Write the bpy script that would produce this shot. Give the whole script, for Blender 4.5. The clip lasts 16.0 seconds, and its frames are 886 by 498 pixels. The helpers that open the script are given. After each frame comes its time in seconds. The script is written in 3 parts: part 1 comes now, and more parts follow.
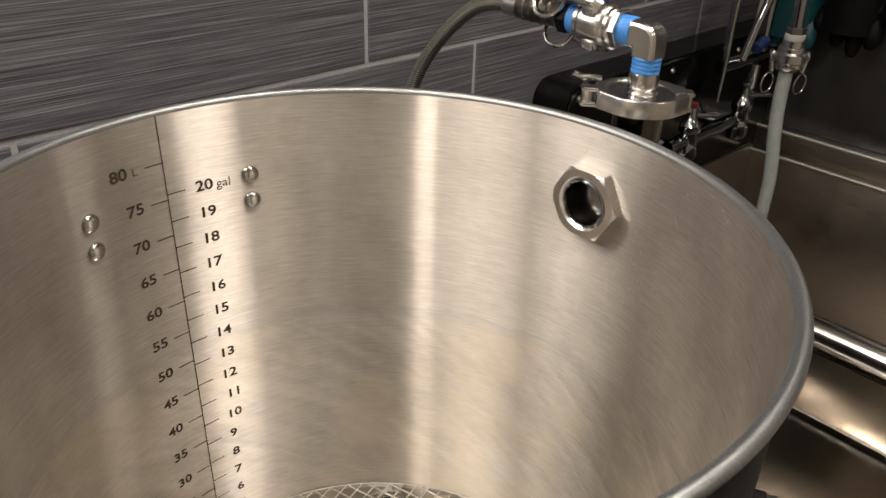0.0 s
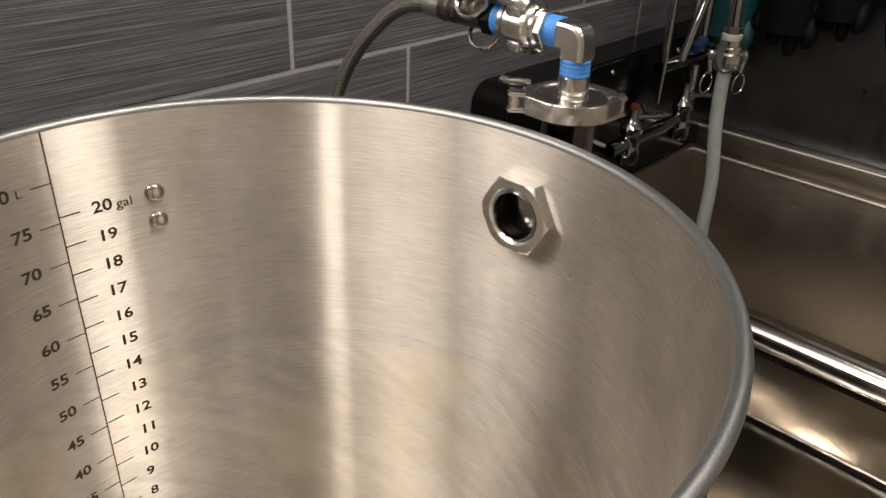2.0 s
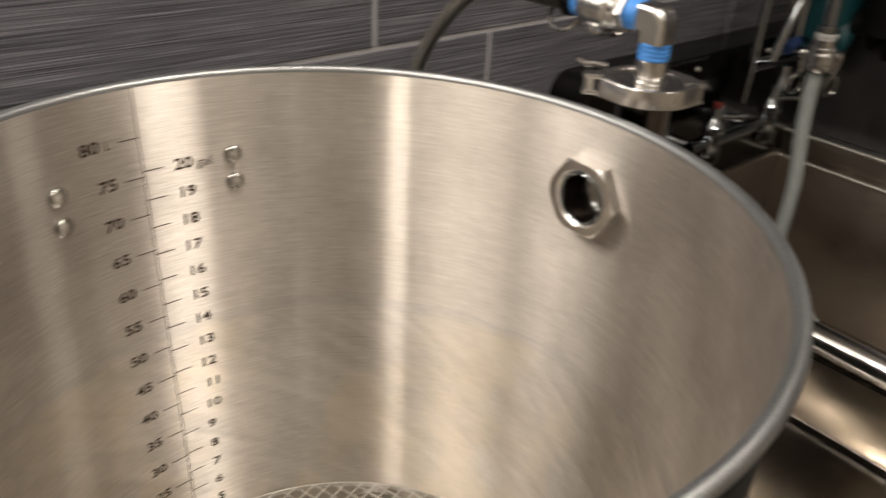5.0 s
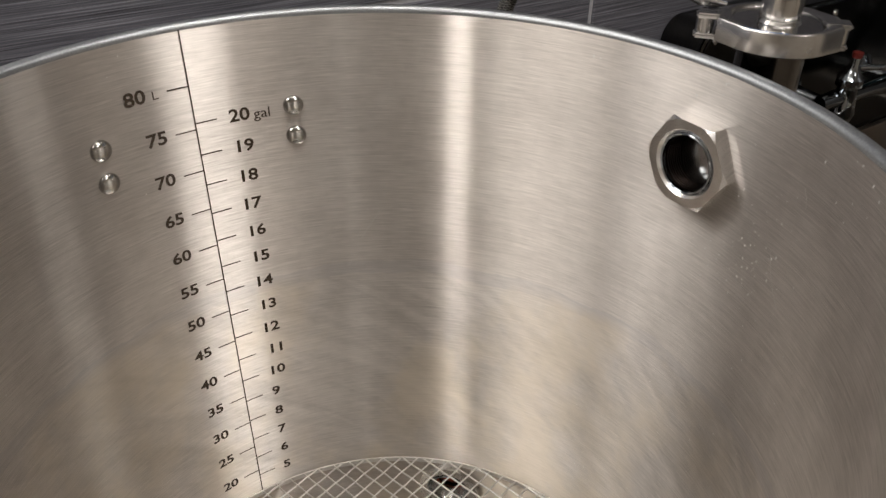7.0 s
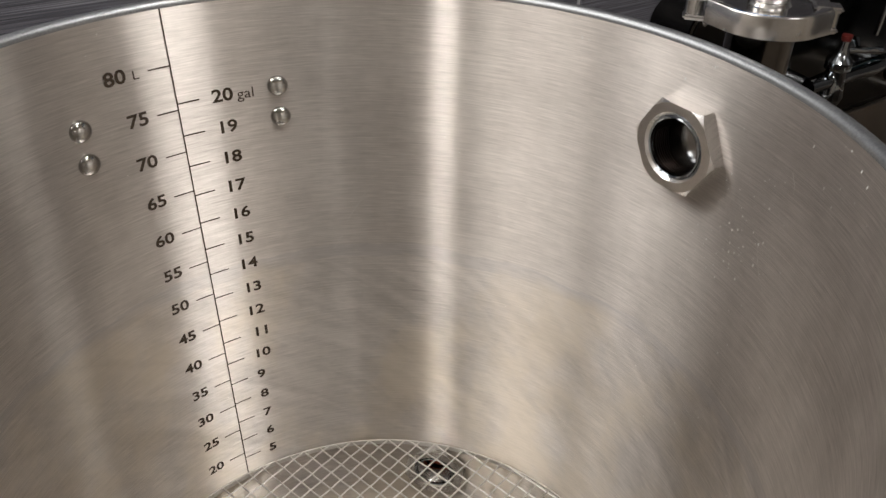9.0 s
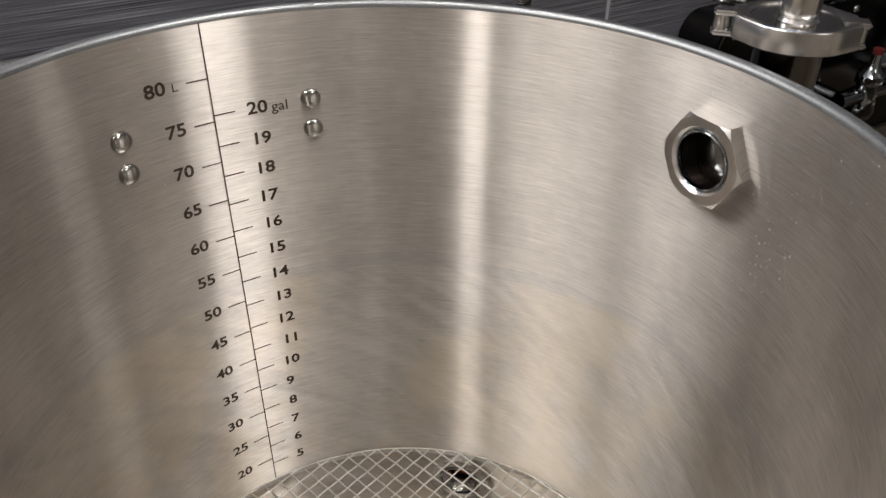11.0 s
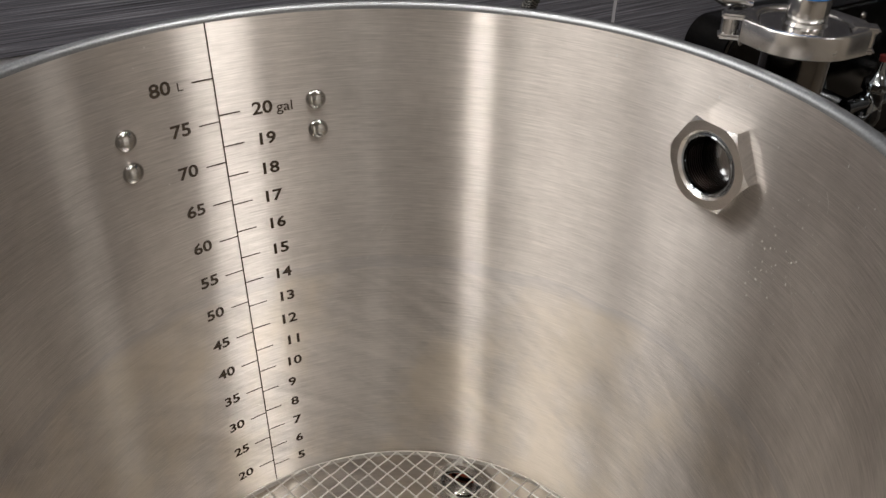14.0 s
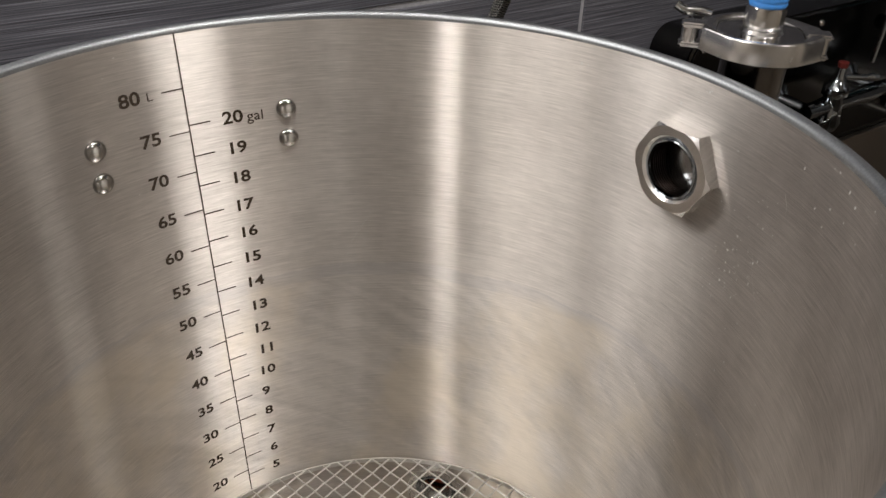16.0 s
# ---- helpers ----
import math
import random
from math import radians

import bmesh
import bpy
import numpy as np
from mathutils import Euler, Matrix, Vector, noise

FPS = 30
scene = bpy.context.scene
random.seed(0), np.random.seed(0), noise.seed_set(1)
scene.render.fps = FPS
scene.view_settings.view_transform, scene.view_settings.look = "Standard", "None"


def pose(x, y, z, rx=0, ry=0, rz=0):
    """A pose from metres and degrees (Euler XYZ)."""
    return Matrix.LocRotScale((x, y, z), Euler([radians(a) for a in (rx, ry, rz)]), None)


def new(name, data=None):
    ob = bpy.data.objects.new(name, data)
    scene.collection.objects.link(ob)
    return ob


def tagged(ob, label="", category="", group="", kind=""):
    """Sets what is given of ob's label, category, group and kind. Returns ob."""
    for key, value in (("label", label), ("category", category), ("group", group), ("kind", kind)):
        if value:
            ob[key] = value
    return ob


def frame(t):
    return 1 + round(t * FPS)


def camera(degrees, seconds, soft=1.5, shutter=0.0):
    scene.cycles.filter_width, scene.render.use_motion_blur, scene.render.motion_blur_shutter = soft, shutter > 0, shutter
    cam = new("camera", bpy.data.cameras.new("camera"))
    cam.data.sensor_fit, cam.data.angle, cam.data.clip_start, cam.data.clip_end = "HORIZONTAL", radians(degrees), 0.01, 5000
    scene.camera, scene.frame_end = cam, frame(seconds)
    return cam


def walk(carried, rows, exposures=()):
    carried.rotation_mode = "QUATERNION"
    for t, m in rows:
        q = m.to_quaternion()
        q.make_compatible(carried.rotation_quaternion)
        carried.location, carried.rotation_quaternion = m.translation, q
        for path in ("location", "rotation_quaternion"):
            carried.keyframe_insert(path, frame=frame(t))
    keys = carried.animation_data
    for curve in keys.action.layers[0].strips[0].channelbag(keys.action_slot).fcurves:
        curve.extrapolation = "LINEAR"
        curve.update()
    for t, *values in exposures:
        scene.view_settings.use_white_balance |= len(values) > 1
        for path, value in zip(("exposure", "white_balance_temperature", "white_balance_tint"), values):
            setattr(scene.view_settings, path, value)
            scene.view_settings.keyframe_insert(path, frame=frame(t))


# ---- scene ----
cam = camera(59.68, 16.0, soft=1.5, shutter=0.5)
TABLE = 0.76  # height of the steel table's top
ROWS = [
    (0.0, -0.2251, -0.3052, 1.4918, 60.42, -1.75, -42.87),
    (0.5, -0.2107, -0.3055, 1.4921, 60.39, -1.78, -43.43),
    (1.0, -0.1988, -0.3011, 1.4885, 60.45, -1.84, -44.36),
    (1.5, -0.1913, -0.2954, 1.4851, 60.62, -1.93, -45.50),
    (2.0, -0.1806, -0.2917, 1.4816, 60.81, -1.99, -46.59),
    (2.5, -0.1763, -0.2922, 1.4822, 60.93, -2.08, -47.51),
    (3.0, -0.1735, -0.2937, 1.4803, 60.96, -2.15, -48.07),
    (3.5, -0.1743, -0.2990, 1.4822, 60.91, -2.29, -48.14),
    (4.0, -0.1795, -0.3009, 1.4824, 60.69, -2.51, -46.89),
    (4.5, -0.1825, -0.3041, 1.4793, 60.47, -2.71, -44.64),
    (5.0, -0.1840, -0.3035, 1.4726, 60.08, -2.92, -40.02),
    (5.2, -0.1745, -0.3052, 1.4675, 59.68, -2.61, -35.18),
    (7.3, -0.1277, -0.2577, 1.4458, 55.74, -0.64, -32.62),
    (7.5, -0.1271, -0.2553, 1.4446, 55.41, -0.95, -33.07),
    (8.0, -0.1244, -0.2570, 1.4448, 54.87, -1.14, -33.25),
    (10.5, -0.1246, -0.2660, 1.4503, 55.36, -0.67, -32.11),
    (11.0, -0.1297, -0.2666, 1.4509, 55.69, -0.51, -31.29),
    (11.5, -0.1276, -0.2676, 1.4515, 55.81, -0.47, -30.93),
    (12.0, -0.1270, -0.2678, 1.4510, 55.93, -0.41, -30.67),
    (12.5, -0.1270, -0.2646, 1.4495, 55.87, -0.41, -30.46),
    (13.0, -0.1270, -0.2629, 1.4474, 55.94, -0.57, -30.39),
    (13.5, -0.1279, -0.2638, 1.4480, 55.88, -0.74, -30.49),
    (14.0, -0.1296, -0.2657, 1.4490, 55.97, -0.85, -30.77),
    (14.5, -0.1286, -0.2681, 1.4500, 56.13, -0.86, -31.06),
    (15.0, -0.1291, -0.2716, 1.4519, 56.20, -0.89, -31.52),
    (15.5, -0.1316, -0.2753, 1.4523, 56.45, -0.97, -31.89),
    (16.0, -0.1317, -0.2717, 1.4511, 56.64, -1.25, -32.87),
]
walk(cam, [(t, pose(x, y, z, rx, ry, rz)) for t, x, y, z, rx, ry, rz in ROWS],
     exposures=[(0, 0.41, 6950, 10), (5, 0.41, 6950, 10), (7.5, 0.18, 6200, 10), (16, 0.18, 6200, 10)])

# ---- light ----
world = bpy.data.worlds.new("room_air")
world.use_nodes = True
world.node_tree.nodes["Background"].inputs[0].default_value = (0.9, 0.92, 1.0, 1)
world.node_tree.nodes["Background"].inputs[1].default_value = 0.02
scene.world = world


def ceiling_lamp(name, x, y, z, size, watts, colour=(1.0, 0.93, 0.85), spread=180):
    lamp = bpy.data.lights.new(name, "AREA")
    lamp.shape, lamp.size, lamp.energy, lamp.color = "DISK", size, watts, colour
    lamp.spread = radians(spread)
    ob = new(name, lamp)
    ob.matrix_world = pose(x, y, z)
    return ob


CEIL = 2.44
LAMP_Z = CEIL - 0.03
ceiling_lamp("lamp_over_kettle", 0.355, -0.41, LAMP_Z, 0.27, 3.7, spread=120)
ceiling_lamp("lamp_over_table", -0.225, 0.07, LAMP_Z, 0.045, 1.3, spread=120)
ceiling_lamp("lamp_behind", -0.376, -0.90, LAMP_Z, 0.07, 0.22, spread=120)
ceiling_lamp("lamp_over_sink", 0.95, -0.15, LAMP_Z, 0.20, 0.8)
# Added soft fill for the tiles and sink; no such source known.
ceiling_lamp("fill_room", 0.50, -1.50, LAMP_Z, 0.55, 5)
# Broad fill added to lift the kettle's east wall, not a known lamp.
ceiling_lamp("fill_west", -1.10, 0.02, LAMP_Z, 0.80, 13)
# Unseen overhead fill, added to brighten the wall between the highlight streaks.
ceiling_lamp("fill_overhead", 0.10, -0.18, LAMP_Z, 0.50, 1.2)
# Added upright fill, always out of view, to brighten the kettle's east wall.
fill_panel = ceiling_lamp("fill_from_northwest", -0.45, 0.0, 0.0, 0.70, 7.0)
fill_panel.data.shape, fill_panel.data.size_y = "RECTANGLE", 0.80
fill_panel.matrix_world = pose(-0.45, 0.43, TABLE + 1.22, -90)


# ---- materials ----
def nodes_of(name):
    m = bpy.data.materials.new(name)
    m.use_nodes = True
    nt = m.node_tree
    return m, nt, nt.nodes["Principled BSDF"]


def add(nt, kind, **kw):
    n = nt.nodes.new(kind)
    for k, v in kw.items():
        n.inputs[k].default_value = v
    return n


def ramp(nt, fac, stops):
    n = nt.nodes.new("ShaderNodeValToRGB")
    el = n.color_ramp.elements
    while len(el) < len(stops):
        el.new(0.5)
    for e, (pos, c) in zip(el, stops):
        e.position, e.color = pos, (*c, 1) if len(c) == 3 else c
    nt.links.new(fac, n.inputs[0])
    return n.outputs[0]


def grey(v):
    return (v, v, v)


def math_node(nt, op, a, b=None):
    n = nt.nodes.new("ShaderNodeMath")
    n.operation = op
    for i, s in enumerate((a, b)):
        if s is None:
            continue
        if isinstance(s, (int, float)):
            n.inputs[i].default_value = s
        else:
            nt.links.new(s, n.inputs[i])
    return n.outputs[0]


def scaled_noise(nt, scale3, scale=1.0, detail=3.0, rough=0.55):
    co = nt.nodes.new("ShaderNodeTexCoord")
    mp = nt.nodes.new("ShaderNodeMapping")
    mp.inputs["Scale"].default_value = scale3
    nt.links.new(co.outputs["Object"], mp.inputs[0])
    nz = add(nt, "ShaderNodeTexNoise", Scale=scale, Detail=detail, Roughness=rough)
    nt.links.new(mp.outputs[0], nz.inputs["Vector"])
    return nz.outputs["Fac"]


def bump(nt, bsdf, height, strength, distance):
    b = add(nt, "ShaderNodeBump", Strength=strength, Distance=distance)
    nt.links.new(height, b.inputs["Height"])
    nt.links.new(b.outputs[0], bsdf.inputs["Normal"])


def plain(name, colour, rough=0.5, metal=0.0, vary=0.12, size=60.0, bumpy=0.0):
    m, nt, b = nodes_of(name)
    n = scaled_noise(nt, (1, 1, 1), size, 5)
    lo = tuple(c * (1 - vary) for c in colour)
    hi = tuple(min(1, c * (1 + vary)) for c in colour)
    nt.links.new(ramp(nt, n, [(0.3, lo), (0.7, hi)]), b.inputs["Base Color"])
    b.inputs["Metallic"].default_value = metal
    nt.links.new(ramp(nt, n, [(0.3, grey(rough * 0.85)), (0.7, grey(min(1, rough * 1.15)))]), b.inputs["Roughness"])
    if bumpy:
        bump(nt, b, n, 0.4, bumpy)
    return m


def kettle_steel():
    """Steel brushed round the kettle's axis, with a water line and dull patches."""
    m, nt, b = nodes_of("brushed_kettle_steel")
    co = nt.nodes.new("ShaderNodeTexCoord")
    sep = nt.nodes.new("ShaderNodeSeparateXYZ")
    nt.links.new(co.outputs["Object"], sep.inputs[0])
    ang = math_node(nt, "ARCTAN2", sep.outputs[1], sep.outputs[0])
    z = sep.outputs[2]

    def band(ka, kz, detail=4.0, seed=0.0):
        cmb = nt.nodes.new("ShaderNodeCombineXYZ")
        nt.links.new(math_node(nt, "MULTIPLY", ang, ka), cmb.inputs[0])
        nt.links.new(math_node(nt, "MULTIPLY", z, kz), cmb.inputs[1])
        cmb.inputs[2].default_value = seed
        n = add(nt, "ShaderNodeTexNoise", Scale=1.0, Detail=detail, Roughness=0.6)
        nt.links.new(cmb.outputs[0], n.inputs["Vector"])
        return n.outputs["Fac"]

    fine, mid, cloud = band(12, 1500, 2), band(4, 650, 3, 3.1), band(3.0, 9, 5, 7.7)
    water = add(nt, "ShaderNodeMapRange")
    wob = math_node(nt, "ADD", z, math_node(nt, "MULTIPLY", cloud, 0.022))
    nt.links.new(wob, water.inputs["Value"])
    water.inputs["From Min"].default_value, water.inputs["From Max"].default_value = 0.340, 0.330
    ring = math_node(nt, "COMPARE", wob, 0.335)
    nt.nodes[-1].inputs[2].default_value = 0.006
    # wiping marks that sweep across the lower wall
    swipe_co = nt.nodes.new("ShaderNodeCombineXYZ")
    nt.links.new(math_node(nt, "ADD", math_node(nt, "MULTIPLY", ang, 1.6), math_node(nt, "MULTIPLY", z, 6.0)), swipe_co.inputs[0])
    nt.links.new(math_node(nt, "SUBTRACT", math_node(nt, "MULTIPLY", z, 46.0), math_node(nt, "MULTIPLY", ang, 7.0)), swipe_co.inputs[1])
    swipe_n = add(nt, "ShaderNodeTexNoise", Scale=1.0, Detail=4.0, Roughness=0.6, Distortion=0.5)
    nt.links.new(swipe_co.outputs[0], swipe_n.inputs["Vector"])
    swipe = math_node(nt, "MULTIPLY", math_node(nt, "SUBTRACT", swipe_n.outputs["Fac"], 0.5), water.outputs[0])
    grain = math_node(nt, "ADD", math_node(nt, "MULTIPLY", fine, 0.6), math_node(nt, "MULTIPLY", mid, 0.4))
    rough = math_node(nt, "ADD", math_node(nt, "MULTIPLY", grain, 0.08), math_node(nt, "MULTIPLY", cloud, 0.10))
    rough = math_node(nt, "ADD", rough, math_node(nt, "MULTIPLY", water.outputs[0], 0.03))
    rough = math_node(nt, "ADD", rough, math_node(nt, "MULTIPLY", swipe, 0.16))
    rough_out = math_node(nt, "ADD", rough, 0.225)
    tone = math_node(nt, "ADD", math_node(nt, "MULTIPLY", cloud, 0.5), math_node(nt, "MULTIPLY_ADD", grain, 0.62))
    nt.nodes[-2].inputs[2].default_value = -0.05
    tone = math_node(nt, "ADD", tone, math_node(nt, "MULTIPLY", swipe, 0.38))
    spot = add(nt, "ShaderNodeTexVoronoi", Scale=95.0)
    nt.links.new(co.outputs["Object"], spot.inputs["Vector"])
    near = math_node(nt, "LESS_THAN", spot.outputs["Distance"], 0.05)
    few = math_node(nt, "GREATER_THAN", band(2.0, 6, 2, 11.3), 0.56)
    speck = math_node(nt, "MULTIPLY", near, few)
    tone = math_node(nt, "ADD", tone, math_node(nt, "MULTIPLY", speck, 0.35))
    col = ramp(nt, tone, [(0.34, (0.46, 0.43, 0.40)), (0.62, (0.76, 0.715, 0.67)), (0.9, (0.86, 0.85, 0.82))])
    mix = nt.nodes.new("ShaderNodeMix")
    mix.data_type = "RGBA"
    nt.links.new(math_node(nt, "MULTIPLY", ring, 0.2), mix.inputs["Factor"])
    nt.links.new(col, mix.inputs["A"])
    mix.inputs["B"].default_value = (0.42, 0.42, 0.45, 1)
    # tea-coloured stains below the water line
    stain = ramp(nt, band(2.2, 7, 5, 21.7), [(0.44, (0, 0, 0)), (0.62, (1, 1, 1))])
    below = math_node(nt, "MULTIPLY", stain, water.outputs[0])
    tint = nt.nodes.new("ShaderNodeMix")
    tint.data_type = "RGBA"
    nt.links.new(math_node(nt, "MULTIPLY", below, 0.45), tint.inputs["Factor"])
    nt.links.new(mix.outputs["Result"], tint.inputs["A"])
    tint.inputs["B"].default_value = (0.80, 0.70, 0.55, 1)
    mix = tint
    tan = nt.nodes.new("ShaderNodeTangent")
    tan.direction_type, tan.axis = "RADIAL", "Z"
    nt.nodes.remove(b)
    # brush marks run round the wall: the facets lean up and down by several slopes, hardly sideways
    last, total = None, 0.0
    jitter = math_node(nt, "MULTIPLY", math_node(nt, "SUBTRACT", band(12, 1400, 2, 31.0), 0.5), 0.007)
    for share, slope, an, extra in ((0.21, 0.0, 0.87, 0.0), (0.24, 0.80, 0.85, 0.0), (0.16, -0.60, 0.78, 0.02), (0.18, 0.10, 0.66, 0.10), (0.15, 0.20, 0.38, 0.18), (0.12, 0.30, 0.0, 0.30)):
        lobe = nt.nodes.new("ShaderNodeBsdfAnisotropic")
        lobe.inputs["Anisotropy"].default_value = an
        nt.links.new(math_node(nt, "ADD", rough_out, extra), lobe.inputs["Roughness"])
        nt.links.new(mix.outputs["Result"], lobe.inputs["Color"])
        nt.links.new(tan.outputs[0], lobe.inputs["Tangent"])
        nt.links.new(jitter, lobe.inputs["Rotation"])
        lean = nt.nodes.new("ShaderNodeVectorMath")
        nt.links.new(co.outputs["Normal"], lean.inputs[0])
        lean.inputs[1].default_value = (0, 0, slope)
        unit = nt.nodes.new("ShaderNodeVectorMath")
        unit.operation = "NORMALIZE"
        nt.links.new(lean.outputs[0], unit.inputs[0])
        nt.links.new(unit.outputs[0], lobe.inputs["Normal"])
        total += share
        if last is None:
            last = lobe.outputs[0]
            continue
        both = nt.nodes.new("ShaderNodeMixShader")
        both.inputs[0].default_value = share / total
        nt.links.new(last, both.inputs[1])
        nt.links.new(lobe.outputs[0], both.inputs[2])
        last = both.outputs[0]
    nt.links.new(last, nt.nodes["Material Output"].inputs["Surface"])
    return m


def sheet_steel(name, colour, rough, stretch, aniso=0.0):
    m, nt, b = nodes_of(name)
    fine = scaled_noise(nt, stretch, 1.0, 4)
    cloud = scaled_noise(nt, (1, 1, 1), 6.0, 5)
    t = math_node(nt, "ADD", math_node(nt, "MULTIPLY", fine, 0.45), math_node(nt, "MULTIPLY", cloud, 0.55))
    nt.links.new(ramp(nt, t, [(0.3, tuple(c * 0.8 for c in colour)), (0.7, tuple(c * 1.15 for c in colour))]), b.inputs["Base Color"])
    nt.links.new(ramp(nt, t, [(0.3, grey(rough * 0.7)), (0.7, grey(rough * 1.35))]), b.inputs["Roughness"])
    b.inputs["Metallic"].default_value = 1.0
    bump(nt, b, fine, 0.08, 0.0004)
    return m


def tile_material():
    m, nt, b = nodes_of("brushed_slate_tile")
    info = nt.nodes.new("ShaderNodeObjectInfo")
    co = nt.nodes.new("ShaderNodeTexCoord")
    off = nt.nodes.new("ShaderNodeCombineXYZ")
    nt.links.new(math_node(nt, "MULTIPLY", info.outputs["Random"], 37.0), off.inputs[2])
    addv = nt.nodes.new("ShaderNodeVectorMath")
    nt.links.new(co.outputs["Object"], addv.inputs[0])
    nt.links.new(off.outputs[0], addv.inputs[1])

    def lines(sx, sz, detail):
        mp = nt.nodes.new("ShaderNodeMapping")
        mp.inputs["Scale"].default_value = (sx, 1, sz)
        nt.links.new(addv.outputs[0], mp.inputs[0])
        n = add(nt, "ShaderNodeTexNoise", Scale=1.0, Detail=detail, Roughness=0.65)
        nt.links.new(mp.outputs[0], n.inputs["Vector"])
        return n.outputs["Fac"]

    a, c = lines(6, 800, 3), lines(3, 240, 3)
    t = math_node(nt, "ADD", math_node(nt, "MULTIPLY", a, 0.78), math_node(nt, "MULTIPLY", c, 0.22))
    col = ramp(nt, t, [(0.36, (0.022, 0.022, 0.027)), (0.46, (0.098, 0.098, 0.117)), (0.56, (0.180, 0.181, 0.210)), (0.66, (0.36, 0.36, 0.40))])
    nt.links.new(col, b.inputs["Base Color"])
    nt.links.new(ramp(nt, t, [(0.35, grey(0.62)), (0.65, grey(0.42))]), b.inputs["Roughness"])
    bump(nt, b, t, 0.35, 0.0012)
    return m


def braid_material():
    m, nt, b = nodes_of("braided_steel")
    co = nt.nodes.new("ShaderNodeTexCoord")
    sep = nt.nodes.new("ShaderNodeSeparateXYZ")
    nt.links.new(co.outputs["UV"], sep.inputs[0])

    def helix(sign):
        s = math_node(nt, "ADD", math_node(nt, "MULTIPLY", sep.outputs[0], 8.0 * math.tau * sign), math_node(nt, "MULTIPLY", sep.outputs[1], 1.0))
        return math_node(nt, "SINE", s)

    w = math_node(nt, "MAXIMUM", helix(1), helix(-1))
    nt.links.new(ramp(nt, w, [(0.15, (0.03, 0.03, 0.03)), (0.8, (0.30, 0.29, 0.27))]), b.inputs["Base Color"])
    b.inputs["Metallic"].default_value, b.inputs["Roughness"].default_value = 0.85, 0.38
    bump(nt, b, w, 0.7, 0.001)
    return m


def clear_hose():
    m, nt, b = nodes_of("silicone_hose")
    n = scaled_noise(nt, (1, 1, 1), 40, 3)
    nt.links.new(ramp(nt, n, [(0.3, (0.26, 0.29, 0.29)), (0.7, (0.34, 0.37, 0.37))]), b.inputs["Base Color"])
    b.inputs["Roughness"].default_value = 0.28
    b.inputs["Subsurface Weight"].default_value = 0.3
    b.inputs["Subsurface Radius"].default_value = (0.01, 0.01, 0.01)
    b.inputs["Subsurface Scale"].default_value = 0.5
    return m


STEEL_KETTLE = kettle_steel()
STEEL_BASE = plain("stained_base_steel", (0.40, 0.378, 0.35), 0.24, 1.0, 0.28, 22)
STEEL_RIM = plain("scuffed_rim_steel", (0.34, 0.355, 0.37), 0.42, 1.0, 0.16, 800)
STEEL_FIT = plain("cast_fitting_steel", (0.62, 0.615, 0.61), 0.24, 1.0, 0.08, 140, 0.0001)
RIVET_STEEL = plain("polished_rivet_steel", (0.56, 0.555, 0.54), 0.06, 1.0, 0.05, 200)
STEEL_NUT = plain("machined_nut_steel", (0.90, 0.89, 0.88), 0.22, 1.0, 0.04, 160)
# Near-black so the bore's shade is in the colour; the seam uses it too.
BORE_SHADE_AND_SEAM = plain("bore_shade_and_seam_steel", (0.02, 0.015, 0.013), 0.34, 1.0, 0.15, 60)
POLISHED = plain("polished_steel", (0.60, 0.59, 0.575), 0.17, 1.0, 0.06, 30)
CHROME = plain("chrome_plating", (0.36, 0.385, 0.41), 0.07, 1.0, 0.05, 30)
STEEL_SINK = sheet_steel("worn_sink_steel", (0.38, 0.34, 0.30), 0.44, (30, 30, 300))
STEEL_PANEL = sheet_steel("dark_wall_steel", (0.19, 0.192, 0.20), 0.36, (40, 40, 8))
# Plain steel made near-black: its dark reflections are put into the colour.
STEEL_DARK_REFLECTION = sheet_steel("backsplash_steel_dark_reflection", (0.06, 0.058, 0.056), 0.16, (40, 40, 40))
# Tan base colour stands in for warm reflections on the apron.
APRON = sheet_steel("apron_steel_warm_reflection", (0.46, 0.40, 0.33), 0.22, (30, 8, 30))
STEEL_TABLE = sheet_steel("brushed_table_steel", (0.38, 0.365, 0.345), 0.19, (30, 140, 30))
STEEL_WIRE = plain("bright_wire", (0.95, 0.93, 0.90), 0.48, 1.0, 0.08, 200)
# Pale metal for scratches, and for highlights put along the sink's edges.
SCRATCH_AND_GLINT = plain("bare_scratch_and_edge_glint", (0.72, 0.70, 0.66), 0.45, 1.0, 0.1, 300)
ETCH = plain("etched_brown_ink", (0.075, 0.058, 0.045), 0.6, 0.0, 0.25, 300)
ETCH.node_tree.nodes["Principled BSDF"].inputs["Specular IOR Level"].default_value = 0.08
# Black of the jacket, also used as painted shade at the bore's end.
BLACK = plain("neoprene_and_bore_shade", (0.006, 0.006, 0.007), 0.8, 0.0, 0.3, 120, 0.0003)
BLACK_RUBBER = plain("black_rubber", (0.004, 0.004, 0.0045), 0.55, 0.0, 0.3, 80)
BLACK_RUBBER.node_tree.nodes["Principled BSDF"].inputs["Specular IOR Level"].default_value = 0.15
TEAL_RUBBER = plain("teal_rubber", (0.003, 0.055, 0.068), 0.5, 0.0, 0.2, 60, 0.0004)
BLUE_TAPE = plain("blue_thread_tape", (0.05, 0.24, 0.66), 0.45, 0.0, 0.18, 220)
BLUE_PLASTIC = plain("blue_lever_plastic", (0.012, 0.03, 0.10), 0.4, 0.0, 0.15, 80)
RED_PLASTIC = plain("red_cap_plastic", (0.13, 0.016, 0.012), 0.4)
